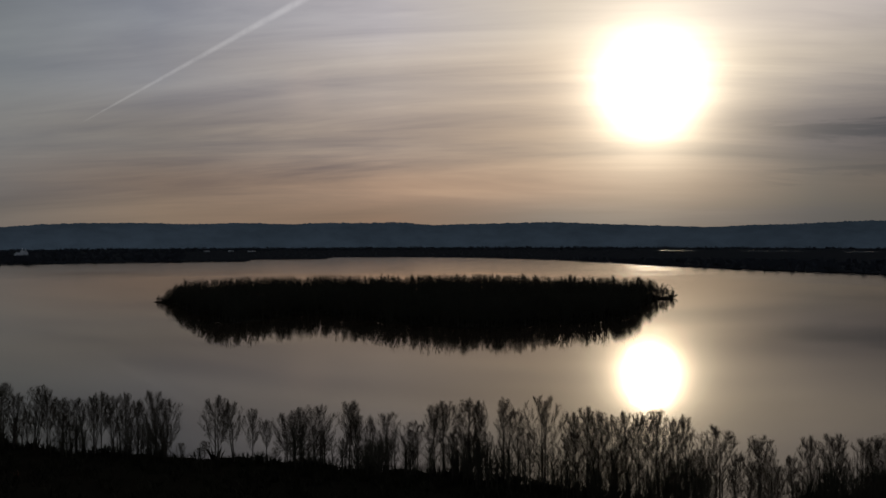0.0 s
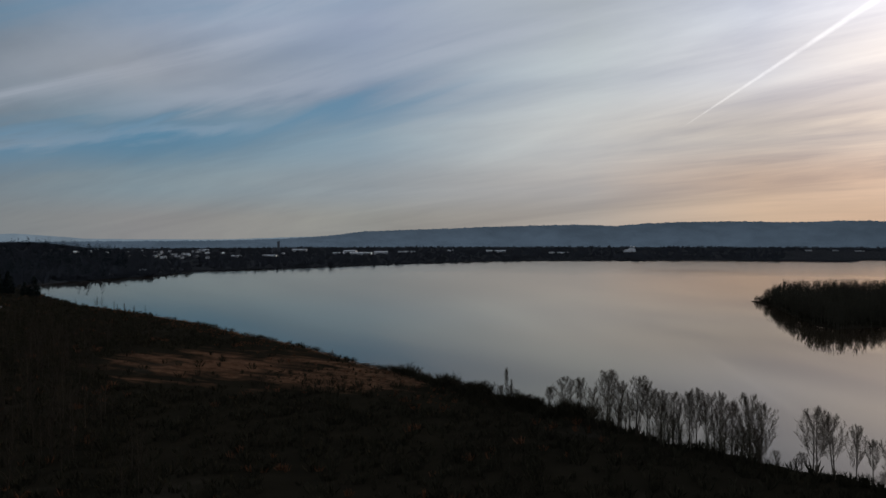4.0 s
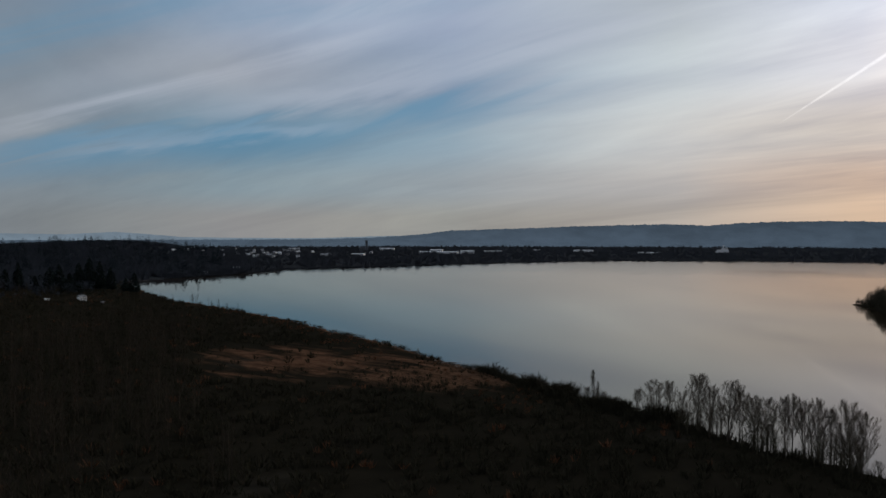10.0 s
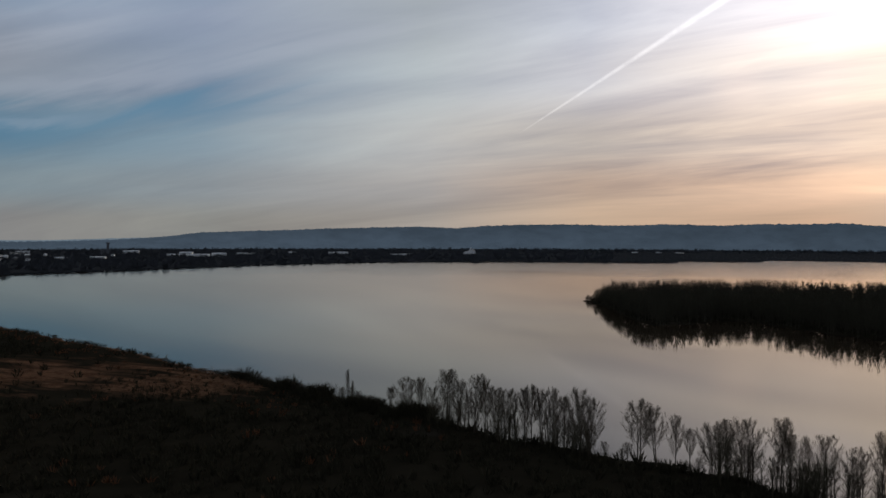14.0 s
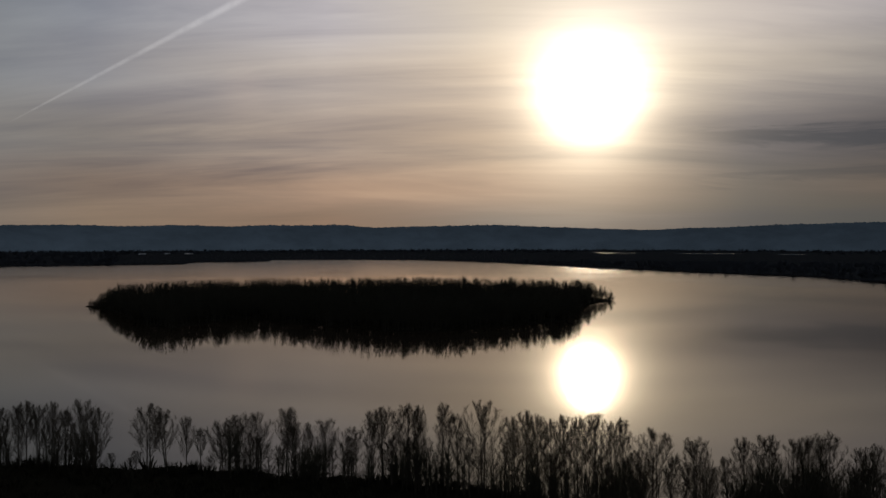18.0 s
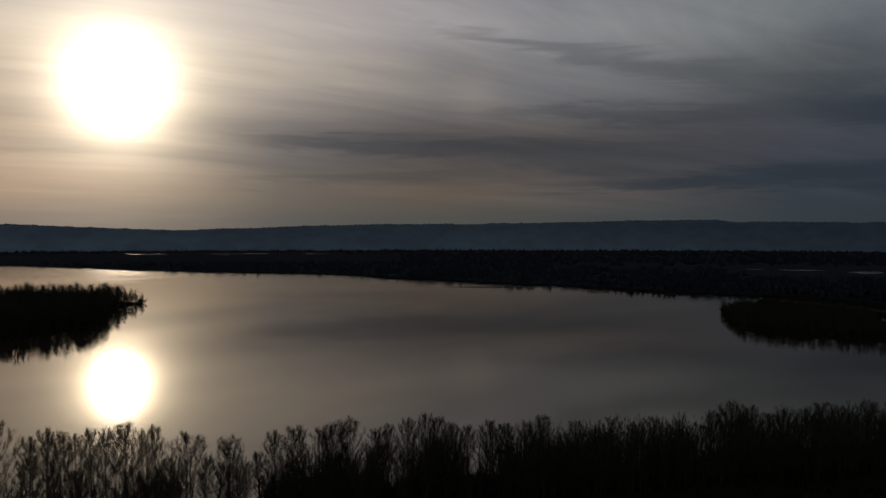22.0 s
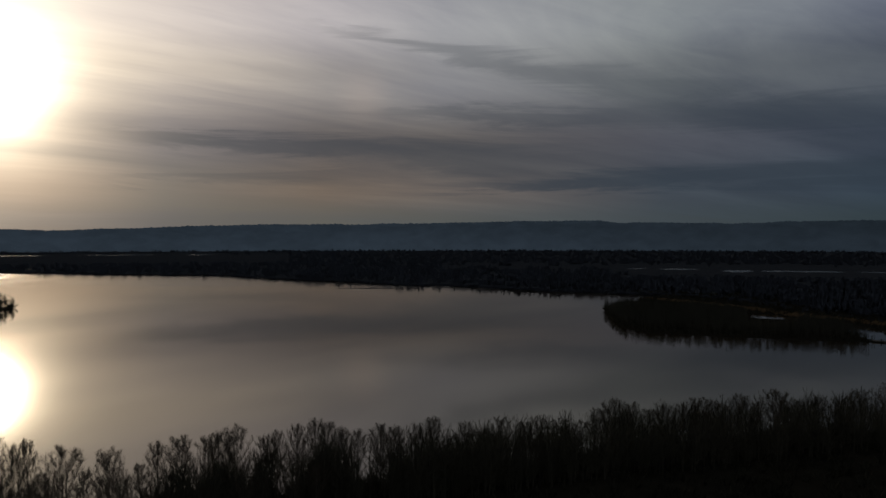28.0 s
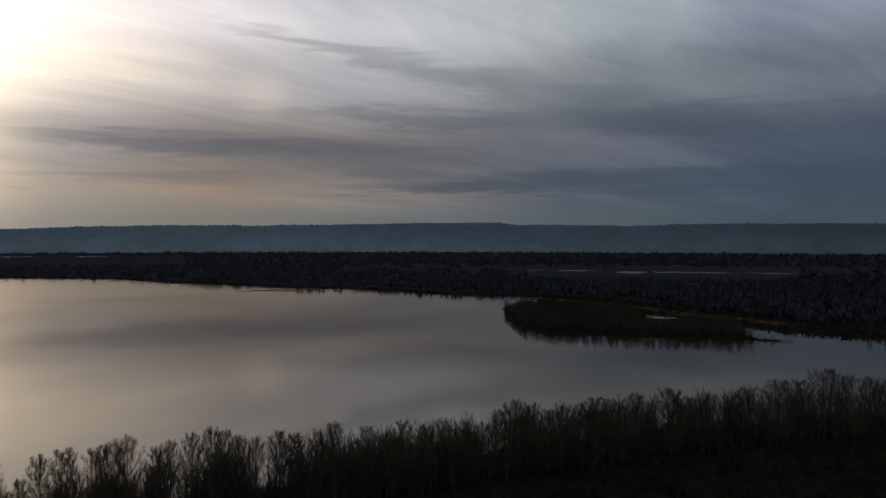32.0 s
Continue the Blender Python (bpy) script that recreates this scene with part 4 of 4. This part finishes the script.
PINE = [tuple(np.array([tuple(v) for v in part]) for part in evergreen(wood_rng, 20, 8.5, 75)) for _ in range(5)]
LOWBRUSH = [tuft(wood_rng, 2.6, 5.0, 8, 0.26, 1) for _ in range(6)]


def on_isle(az, dist):
    wet, isle = inside(az, dist)
    return (isle > 1.5) & (wet < 0)


az, dist, r = spots(15000, -16, 18.3, 620, 1060, 41, on_isle)
edge = inside(az, dist)[1]
front = ((edge < 48) | (r.rand(len(az)) < 0.36)) & ((az > -13.6) | (r.rand(len(az)) < 0.8))
az, dist, edge = az[front], dist[front], edge[front]
size = (0.66 + 0.74 * r.rand(len(az)) ** 1.7) * np.clip(0.62 + edge / 26.0, 0.55, 1.0) * np.clip(0.22 + 0.42 * (17.9 - az), 0.2, 1.0) * np.clip(0.55 + 0.4 * (az + 15.5), 0.5, 1.0)
scatter("island_woods", ISLEWOOD, az, dist, size, WOODS, "dense leafless woods covering the low island", "woods", 42, widen=1.2)
az, dist, r = spots(2600, -16, 18.3, 620, 1060, 43, on_isle)
scatter("island_brush", LOWBRUSH, az, dist, r.uniform(1.2, 2.6, len(az)), BRUSH, "dark leafless brush under the island trees", "brush", 44)


def near_land(az, dist):
    wet, isle = inside(az, dist)
    return (dist < shore(NEAR, az) + 6) & (wet < -0.5)


def meadow(az, dist):
    x, y = polar(az, dist)
    grass = np.sqrt(((x + 368) / 72.0) ** 2 + ((y - 291) / 52.0) ** 2) + 0.25 * wobble(az, dist, 40, 8) < 1.2
    scar = np.sqrt(((x + 283) / 40.0) ** 2 + ((y - 306) / 46.0) ** 2) + 0.25 * wobble(az, dist, 30, 31) < 0.9
    return grass | scar


az, dist, r = spots(130000, -79, 79, 150, 1300, 51, lambda a, d: near_land(a, d) & (~meadow(a, d) | (np.random.RandomState(4).rand(len(a)) < 0.10)) & (np.random.RandomState(3).rand(len(a)) < np.clip(420.0 / d, 0, 1) ** 1.2))
rusty = (az > 37) & (az < 60) & (shore(NEAR, az) - dist < 75 + 40 * wobble(az, dist, 50, 33))
tint = wobble(az, dist, 90, 12) + 0.6 * r.randn(len(az)) + 1.9 * rusty - 2.0 * (az < 15)
scatter("brush", LOWBRUSH, az[tint < 1.35], dist[tint < 1.35], r.uniform(0.6, 1.6, len(az))[tint < 1.35], BRUSH, "dark leafless brush covering the near bank", "brush", 52)
scatter("red_brush", LOWBRUSH, az[tint >= 1.35], dist[tint >= 1.35], (r.uniform(0.6, 1.3, len(az)) * np.where(rusty, 0.6, 1.0))[tint >= 1.35], REDBRUSH, "reddish willow brush on the near bank", "brush", 53)


def flats(az, dist):
    wet, isle = inside(az, dist)
    return (dist > shore(FAR, az) - 30) & (wet < -2) & (wobble(az, dist, 330, 15) + 0.5 * wobble(az, dist, 90, 16) > -1.0) & ~((az < -42) & (dist > 1745) & (dist < 2250) & (wobble(az, dist, 200, 27) > -0.5)) & ~((az < -53) & (az > -71) & (dist > 1600) & (dist < 2080)) & ~((az < -13.5) & (az > -27.8) & (dist > 2480) & (dist < 3650))


r0 = np.random.RandomState(61)
az = r0.uniform(-80, 78, 36000)
dist = np.exp(r0.uniform(math.log(640), math.log(4150), 36000))
ok = flats(az, dist)
size = r0.uniform(0.6, 1.15, len(az))
size = np.where((dist > 1440) & (dist < 1700) & (az < -54) & (az > -70), 0.3, 1.0) * size
size = np.where((az < -66) & (dist < shore(FAR, az) + 70), 0.28, 1.0) * size
size = np.where(dist < shore(FAR, az) + 28, 0.4, 1.0) * size
size = np.where((dist > 2250) & (dist < 3420) & (az < 16) & (az > -32), 0.3, 1.0) * size
# woods and needles paler and bluer than the near ones, haze in the colour
HAZYWOODS = hazy_wood_material("far_woods", (0.068, 0.075, 0.088), (0.118, 0.122, 0.132))
HAZYNEEDLES = hazy_wood_material("hazy_needles", (0.020, 0.027, 0.031), (0.042, 0.052, 0.056))
scatter("far_woods", FARTREE, az[ok], dist[ok], size[ok], HAZYWOODS, "dark belts of leafless woods on the far flats", "woods", 62, widen=1.25)

# brush along the far waterline
r0 = np.random.RandomState(107)
az = np.concatenate([r0.uniform(-63, -3, 2600), r0.uniform(8, 61, 2400)])
dist = shore(FAR, az) + 14 * r0.rand(5000)
keep = inside(az, dist)[0] < -0.3
scatter("far_bank_brush", FARTREE, az[keep], dist[keep], r0.uniform(0.16, 0.32, keep.sum()), HAZYWOODS, "dark brush lining the far waterline", "brush", 108, widen=2.2)

# low woods on the spit and along the far banks
az, dist, r = spots(6500, -80, -52, 630, 860, 71, lambda a, d: (d < np.interp(a, (-70.5, -64.5, -60, -54.5), (700, 765, 845, 930))) & (inside(a, d)[0] < -1.5) & (d > 600) & ((a > -69.5) | (d > 660)) & ~((np.abs(a + 62.9) < 1.5) & (d > 690) & (d < 830)))
scatter("spit_woods", WOOD, az, dist, r.uniform(0.40, 0.72, len(az)) * np.clip(-inside(az, dist)[0] / 10.0, 0.4, 1.0), WOODS,
        "low leafless willows crowding the spit", "woods", 72)

az, dist, r = spots(5200, -80, -52, 630, 1100, 73, lambda a, d: (inside(a, d)[0] < -1.0) & (d > 600) & ~((np.abs(a + 62.9) < 1.5) & (d > 700) & (d < 830)))
scatter("spit_brush", LOWBRUSH, az, dist, r.uniform(0.8, 1.8, len(az)), BRUSH, "leafless brush under the willows of the spit", "brush", 74)

# strip of rusty reeds along the back of the spit
r0 = np.random.RandomState(75)
az = r0.uniform(-70.5, -54.5, 900)
dist = np.interp(az, (-70.5, -64.5, -60, -54.5), (742, 826, 905, 1000)) + 7 * r0.randn(900)
keep = (inside(az, dist)[0] < -0.5)
scatter("reeds", LOWBRUSH, az[keep], dist[keep], r0.uniform(0.7, 1.2, keep.sum()), REEDS, "rusty reeds along the marshy bank", "reeds", 76)

# saplings that thicken the shore belt
r0 = np.random.RandomState(85)
az = np.concatenate([r0.uniform(-79, 28, 1700), r0.uniform(-46, -23, 1100), r0.uniform(-79, -43, 1500)])
dist = shore(NEAR, az) - 2 - np.where(az < -24, np.interp(az, (-75, -45, -24), (60, 34, 14)), 12) * r0.rand(4300)
keep = ((az < 9.5) | (az > 17.2)) & (((az < -23.2) | (az > -19.0)) | (r0.rand(4300) < 0.35)) & (wobble(az, dist, 22, 25) + 0.6 * r0.randn(4300) > 0.0)
scatter("shore_saplings", SAPLING, az[keep], dist[keep], (0.30 + 0.62 * r0.rand(4300) ** 1.4)[keep] * np.where(az[keep] < -24, 1.15, 1.0), BROWNWOOD, "thin leafless saplings in the shore belt", "saplings", 86, widen=1.5)

# thicket at the feet of the shore trees
r0 = np.random.RandomState(81)
az = r0.uniform(-79, 40, 2400)
dist = shore(NEAR, az) - 1 - 22 * r0.rand(2400) ** 1.6
keep = ((az < 12.5) | (az > 16.8) | (r0.rand(2400) < 0.35)) & (wobble(az, dist, 34, 20) + 0.5 * r0.randn(2400) > -0.05)
az, dist = az[keep], dist[keep]
scatter("shore_thicket", SHRUB, az, dist, r0.uniform(0.4, 1.3, len(az)) * np.where(az < -24, 1.35, 1.0), BRUSH, "leafless thicket between the shore trees", "brush", 82)

# low scrub and stones on the bare bank
def bare_bank(az, dist):
    x, y = polar(az, dist)
    return (np.hypot((x + 283) / 48.0, (y - 306) / 54.0) < 1.0) & (inside(az, dist)[0] < -0.5)


az, dist, r = spots(1500, 37, 50, 340, 480, 101, bare_bank)
scatter("bank_scrub", LOWBRUSH, az[:260], dist[:260], r.uniform(0.25, 0.75, len(az[:260])), BRUSH, "low dark scrub dotting the bare bank", "brush", 102)
r0 = np.random.RandomState(103)
az = r0.uniform(37, 58, 900)
dist = shore(NEAR, az) - np.abs(r0.normal(0, 5, 900)) + 1.0
STONES = []
for k in range(4):
    jag = random.Random(k + 60)
    ring = [Vector((math.cos(a) * jag.uniform(0.6, 1.2), math.sin(a) * jag.uniform(0.5, 0.9), jag.uniform(-0.1, 0.3))) for a in (0, 1.05, 2.1, 3.14, 4.2, 5.25)]
    STONES.append((np.array([tuple(v) for v in ring] + [(0.1, 0.0, jag.uniform(0.45, 0.8))]), np.array([(i, (i + 1) % 6, 6) for i in range(6)])))
scatter("bank_stones", STONES, az, dist, 0.25 + 0.75 * r0.rand(900) ** 3, DEADWOOD, "pale stones and driftwood bits along the waterline", "stones", 104)

# ---- woods on the left: conifers by the cove, mixed trees on the rise, brown trees on the near bank ----
az, dist, r = spots(190, 63.5, 79, 820, 1150, 91, lambda a, d: (inside(a, d)[0] < -6) & (wobble(a, d, 110, 35) > 0.35))
scatter("conifers", PINE, az, dist, r.uniform(0.35, 0.8, len(az)), NEEDLES, "tall dark conifers by the cove", "trees", 92, widen=1.9)
az, dist, r = spots(3200, 57.5, 79, 1400, 3000, 93, lambda a, d: (inside(a, d)[0] < -8) & (wobble(a, d, 160, 36) > 0.25))
scatter("hill_conifers", PINE, az, dist, 0.4 + 1.0 * r.rand(len(az)) ** 1.5, HAZYNEEDLES, "conifers dotting the low wooded rise", "trees", 94, widen=1.3)
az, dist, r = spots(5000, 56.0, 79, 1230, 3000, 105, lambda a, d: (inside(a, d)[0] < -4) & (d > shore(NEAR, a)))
scatter("hill_woods", FARTREE, az, dist, r.uniform(0.6, 1.15, len(az)), HAZYWOODS, "leafless woods covering the low rise", "woods", 106)
az, dist, r = spots(1500, 55.5, 79, 210, 900, 95, lambda a, d: near_land(a, d) & ~meadow(a, d) & (wobble(a, d, 120, 17) > -0.35) & ((d < 620) | (a > 61.5) | (wobble(a, d, 40, 37) > 0.6)))
scatter("bank_woods", WOOD, az, dist, r.uniform(0.6, 1.15, len(az)) * np.where(dist > 620, 0.65, 1.0), DIMWOOD, "brown leafless trees on the near bank", "trees", 96)
r0 = np.random.RandomState(97)
az = np.concatenate([r0.uniform(26, 59, 420), r0.uniform(27, 40.5, 260)])
dist = shore(NEAR, az) - np.abs(r0.normal(0, 6, 680)) - 1.5
lumps = wobble(az, dist, 26, 28)
size = np.where(az < 41, 0.8 + 1.7 * np.clip(lumps, 0, 1) + r0.uniform(-0.2, 0.5, 680), r0.uniform(0.5, 1.2, 680))
keep = (az < 41) | (wobble(az, dist, 60, 19) > 0.1)
scatter("bank_shrubs", SHRUB, az[keep], dist[keep], size[keep], BRUSH, "rounded leafless shrubs along the water's edge", "brush", 98, widen=1.3)

# bearing, distance, height, width
EVERGREENS = [(62.7, 965, 22, 15), (63.2, 985, 15, 11), (64.1, 1000, 25, 14), (64.7, 1010, 31, 15), (65.3, 1005, 34, 17), (65.9, 1015, 28, 16), (66.4, 960, 18, 11),
              (67.0, 955, 26, 15), (67.5, 950, 23, 14), (68.3, 945, 15, 11), (69.2, 935, 27, 11), (69.9, 950, 20, 12), (70.8, 930, 24, 13)]
for seed, (az, dist, tall, wide) in enumerate(EVERGREENS):
    fir = tagged(new("conifer_tree"), "broad dark conifer standing by the cove" if wide > 13 else "slim dark conifer standing by the cove", "tree", "conifers by the cove")
    verts, tris = [], []
    tube(verts, tris, [(0, 0, -0.4), (0, 0, tall * 0.5), (0, 0, tall)], [0.02 * tall, 0.012 * tall, 0.0], 7)
    link_mesh("trunk", verts, tris, BARK, fir)
    link_mesh("crown", *evergreen(random.Random(seed + 300), tall, wide, 900), NEEDLES, fir)
    x, y = polar(az, dist)
    fir.matrix_basis = pose(float(x), float(y), ground_at(az, dist), 0, 0, 40 * seed)

# ---- buildings on the far plain ----
WHITEWALL = plain("pale_siding", (0.70, 0.70, 0.69), (0.86, 0.86, 0.85), 0.15, 0.6)
GREYWALL = plain("grey_siding", (0.16, 0.17, 0.18), (0.34, 0.34, 0.34), 0.15, 0.7)
ROOF = plain("dark_roof", (0.04, 0.042, 0.048), (0.11, 0.11, 0.115), 0.2, 0.8)
PALEROOF = plain("metal_roof", (0.62, 0.64, 0.66), (0.85, 0.86, 0.87), 0.1, 0.45)
CONCRETE = plain("concrete", (0.08, 0.085, 0.095), (0.16, 0.165, 0.175), 0.1, 0.8)
PANE = plain("window_glass", (0.02, 0.025, 0.03), (0.05, 0.055, 0.06), 0.5, 0.15, specular=0.5)


def box(lo, hi):
    """Corners and quads of a block."""
    (x0, y0, z0), (x1, y1, z1) = lo, hi
    verts = [(x0, y0, z0), (x1, y0, z0), (x1, y1, z0), (x0, y1, z0), (x0, y0, z1), (x1, y0, z1), (x1, y1, z1), (x0, y1, z1)]
    return verts, [(0, 3, 2, 1), (4, 5, 6, 7), (0, 1, 5, 4), (1, 2, 6, 5), (2, 3, 7, 6), (3, 0, 4, 7)]


def gable(w, d, z, rise, over=0.4):
    """A gabled roof slab with its ridge along x."""
    a, b = w / 2 + over, d / 2 + over
    verts = [(-a, -b, z - 0.2), (a, -b, z - 0.2), (a, b, z - 0.2), (-a, b, z - 0.2), (-a, 0, z + rise), (a, 0, z + rise)]
    return verts, [(0, 3, 2, 1), (0, 1, 5, 4), (2, 3, 4, 5), (0, 4, 3), (1, 2, 5)]


def house(w, d, h, wall, roof, rise=2.4):
    root = new("house")
    link_mesh("wall", *box((-w / 2, -d / 2, -0.5), (w / 2, d / 2, h)), wall, root)
    link_mesh("roof", *gable(w, d, h + 0.02, rise), roof, root)
    for x in (-w * 0.3, 0.0, w * 0.3):
        link_mesh("window", *box((x - 0.7, -d / 2 - 0.06, h * 0.35), (x + 0.7, -d / 2 + 0.02, h * 0.75)), PANE, root)
    link_mesh("chimney", *box((w * 0.2, 0.3, h + 0.3), (w * 0.2 + 0.8, 1.1, h + rise + 0.9)), GREYWALL, root)
    return root


def warehouse(w, d, h, wall, roof):
    root = new("warehouse")
    link_mesh("wall", *box((-w / 2, -d / 2, -0.5), (w / 2, d / 2, h)), wall, root)
    link_mesh("roof", *gable(w, d, h + 0.02, h * 0.18, 0.8), roof, root)
    for k in range(5):
        x = (k - 2) * w * 0.18
        link_mesh("loading_door", *box((x - 2.2, -d / 2 - 0.08, 0), (x + 2.2, -d / 2 + 0.02, 4.5)), GREYWALL, root)
    return root


def stand(ob, az, dist, spin=0.0, scale=(1, 1, 1), lift=0.0):
    """The pose of a thing on the ground at a bearing, facing the lake."""
    x, y = polar(az, dist)
    return Matrix.LocRotScale((float(x), float(y), ground_at(az, dist) + lift), Euler((0, 0, radians(az + spin))), scale)


brng = random.Random(23)
stock = [house(14, 9, 5.5, WHITEWALL, ROOF), house(12, 9, 6.2, GREYWALL, ROOF), house(18, 10, 5.0, WHITEWALL, PALEROOF), house(11, 8, 6.0, WHITEWALL, GREYWALL)]
labels = ["pale-sided house with a dark gabled roof", "grey-sided house with a dark gabled roof", "long pale house with a light metal roof", "white house with a grey gabled roof"]
for k, ob in enumerate(stock):
    tagged(ob, labels[k] + " in the far town", "house", "houses of the far town")
for k in range(52):
    az = brng.gauss(55.2, 1.6) if k < 40 else brng.uniform(47, 61)
    dist = brng.uniform(2350, 3350)
    ob = stock[k % 4]
    copy_thing(ob, stand(ob, az, dist, brng.uniform(-50, 50), (brng.uniform(0.5, 0.95),) * 2 + (brng.uniform(0.6, 1.0),), brng.uniform(0, 2)))
for k, (az, dist) in enumerate(((58.4, 1490), (57.6, 1580), (56.6, 1640), (65.7, 850))):
    stock[k].matrix_basis = stand(stock[k], az, dist, 20 * k - 30, (0.6, 0.6, 0.6))
for k, (az, dist, size) in enumerate(((64.5, 835, 0.36), (63.0, 1010, 0.5), (67.65, 836, 0.45))):
    ob = copy_thing(stock[(0, 3, 2)[k]], stand(stock[0], az, dist, 15 * k, (size,) * 3))
    tagged(ob, "white house half hidden among dark trees", "house", "houses by the cove")
shed = warehouse(60, 34, 9, WHITEWALL, PALEROOF)
tagged(shed, "wide white industrial warehouse on the far plain", "warehouse", "warehouses on the plain")
for az, dist, w, h in ((42.9, 2750, 1.5, 1.1), (44.4, 2800, 0.8, 1.0), (43.6, 3000, 0.9, 1.3), (48.8, 2600, 0.9, 0.8), (50.9, 2550, 0.6, 0.8), (39.9, 3050, 1.3, 0.6),
                       (37.0, 3150, 0.5, 0.9), (34.0, 3100, 1.5, 0.9), (29.8, 2900, 1.6, 0.6), (46.9, 3300, 1.2, 1.3), (53.0, 3400, 1.0, 1.1), (59.6, 2900, 0.8, 0.9),
                       (14.6, 3420, 0.5, 0.5), (13.1, 3450, 0.35, 0.5), (11.8, 3430, 0.6, 0.4)):
    copy_thing(shed, stand(shed, az, dist, brng.uniform(-14, 14), (0.75 * w, 1, 0.7 * h)))
shed.matrix_basis = stand(shed, 41.6, 2780, 6, (0.7, 1, 1))

# grain elevator on the skyline
elevator = tagged(new("grain_elevator"), "dark concrete grain elevator standing above the plain", "elevator")
link_mesh("tower", *box((-6, -6, -0.5), (6, 6, 52)), CONCRETE, elevator)
link_mesh("head_house", *box((-7.5, -7, 52), (7.5, 7, 57)), CONCRETE, elevator)
link_mesh("gallery", *box((-40, -4, 20), (-6, 4, 24)), CONCRETE, elevator)
for k in range(3):
    verts, tris = [], []
    tube(verts, tris, [(-12 - 11 * k, 0, -0.5), (-12 - 11 * k, 0, 10), (-12 - 11 * k, 0, 20), (-12 - 11 * k, 0, 21.5)], [5.2, 5.2, 5.2, 0], 12)
    link_mesh("silo", verts, tris, CONCRETE, elevator)
elevator.matrix_basis = stand(elevator, 48.25, 3000, 4, (0.62, 0.8, 0.72))

# white works by the river
works = tagged(new("river_works"), "white riverside works with stepped blocks and stacks", "factory")
for lo, hi in (((-26, -12, -0.5), (-4, 12, 14)), ((-4, -11, -0.5), (12, 11, 22)), ((12, -10, -0.5), (28, 10, 16)), ((-34, -8, -0.5), (-26, 8, 8))):
    link_mesh("block", *box(lo, hi), WHITEWALL, works)
for x, z in ((3, 33), (17, 30), (22, 27)):
    verts, tris = [], []
    tube(verts, tris, [(x, 0, 10), (x, 0, 20), (x, 0, z), (x, 0, z + 0.4)], [1.9, 1.7, 1.5, 0], 10)
    link_mesh("stack", verts, tris, WHITEWALL, works)
works.matrix_basis = stand(works, 25.3, 2950, 8, (0.62, 1, 0.66), 3)


# ---- driftwood ----
def log(length, thick, arms, seed):
    r = random.Random(seed)
    root = new("driftwood_log")
    verts, tris = [], []
    tube(verts, tris, [(length * (k / 4 - 0.5), r.gauss(0, 0.15), thick * 0.8 + r.gauss(0, 0.05)) for k in range(5)], [thick * (1.1 - 0.15 * k) for k in range(4)] + [0], 8)
    link_mesh("trunk", verts, tris, DEADWOOD, root)
    for _ in range(arms):
        x = length * r.uniform(-0.2, 0.4)
        verts, tris = [], []
        tube(verts, tris, [(x, 0, thick), (x + r.gauss(0.3, 0.5), r.gauss(0, 0.6), thick + r.uniform(0.8, 1.6)), (x + r.gauss(0.8, 0.9), r.gauss(0, 1.2), thick + r.uniform(1.8, 3.4))], [thick * 0.4, thick * 0.25, 0.02], 5)
        link_mesh("branch", verts, tris, DEADWOOD, root)
    return root


for k, (az, back, length, spin) in enumerate(((42.6, 0.0, 11, 8), (42.0, 2.0, 6, -20), (41.2, 3.0, 7, 15), (44.9, 3.0, 8, 4), (53.6, 1.0, 14, 2), (55.1, 2.0, 10, -4), (40.7, 5.0, 5, 40))):
    ob = tagged(log(length, 0.35 + 0.02 * length, 2 if k % 2 else 0, k), "weathered driftwood log lying on the muddy bank", "driftwood", "driftwood on the bank")
    ob.matrix_basis = stand(ob, az, float(shore(NEAR, az)) - back, spin)
snag = tagged(log(26, 0.5, 4, 50), "fallen dead tree lying at the tip of the spit", "driftwood")
snag.matrix_basis = stand(snag, -69.6, 651, 0)
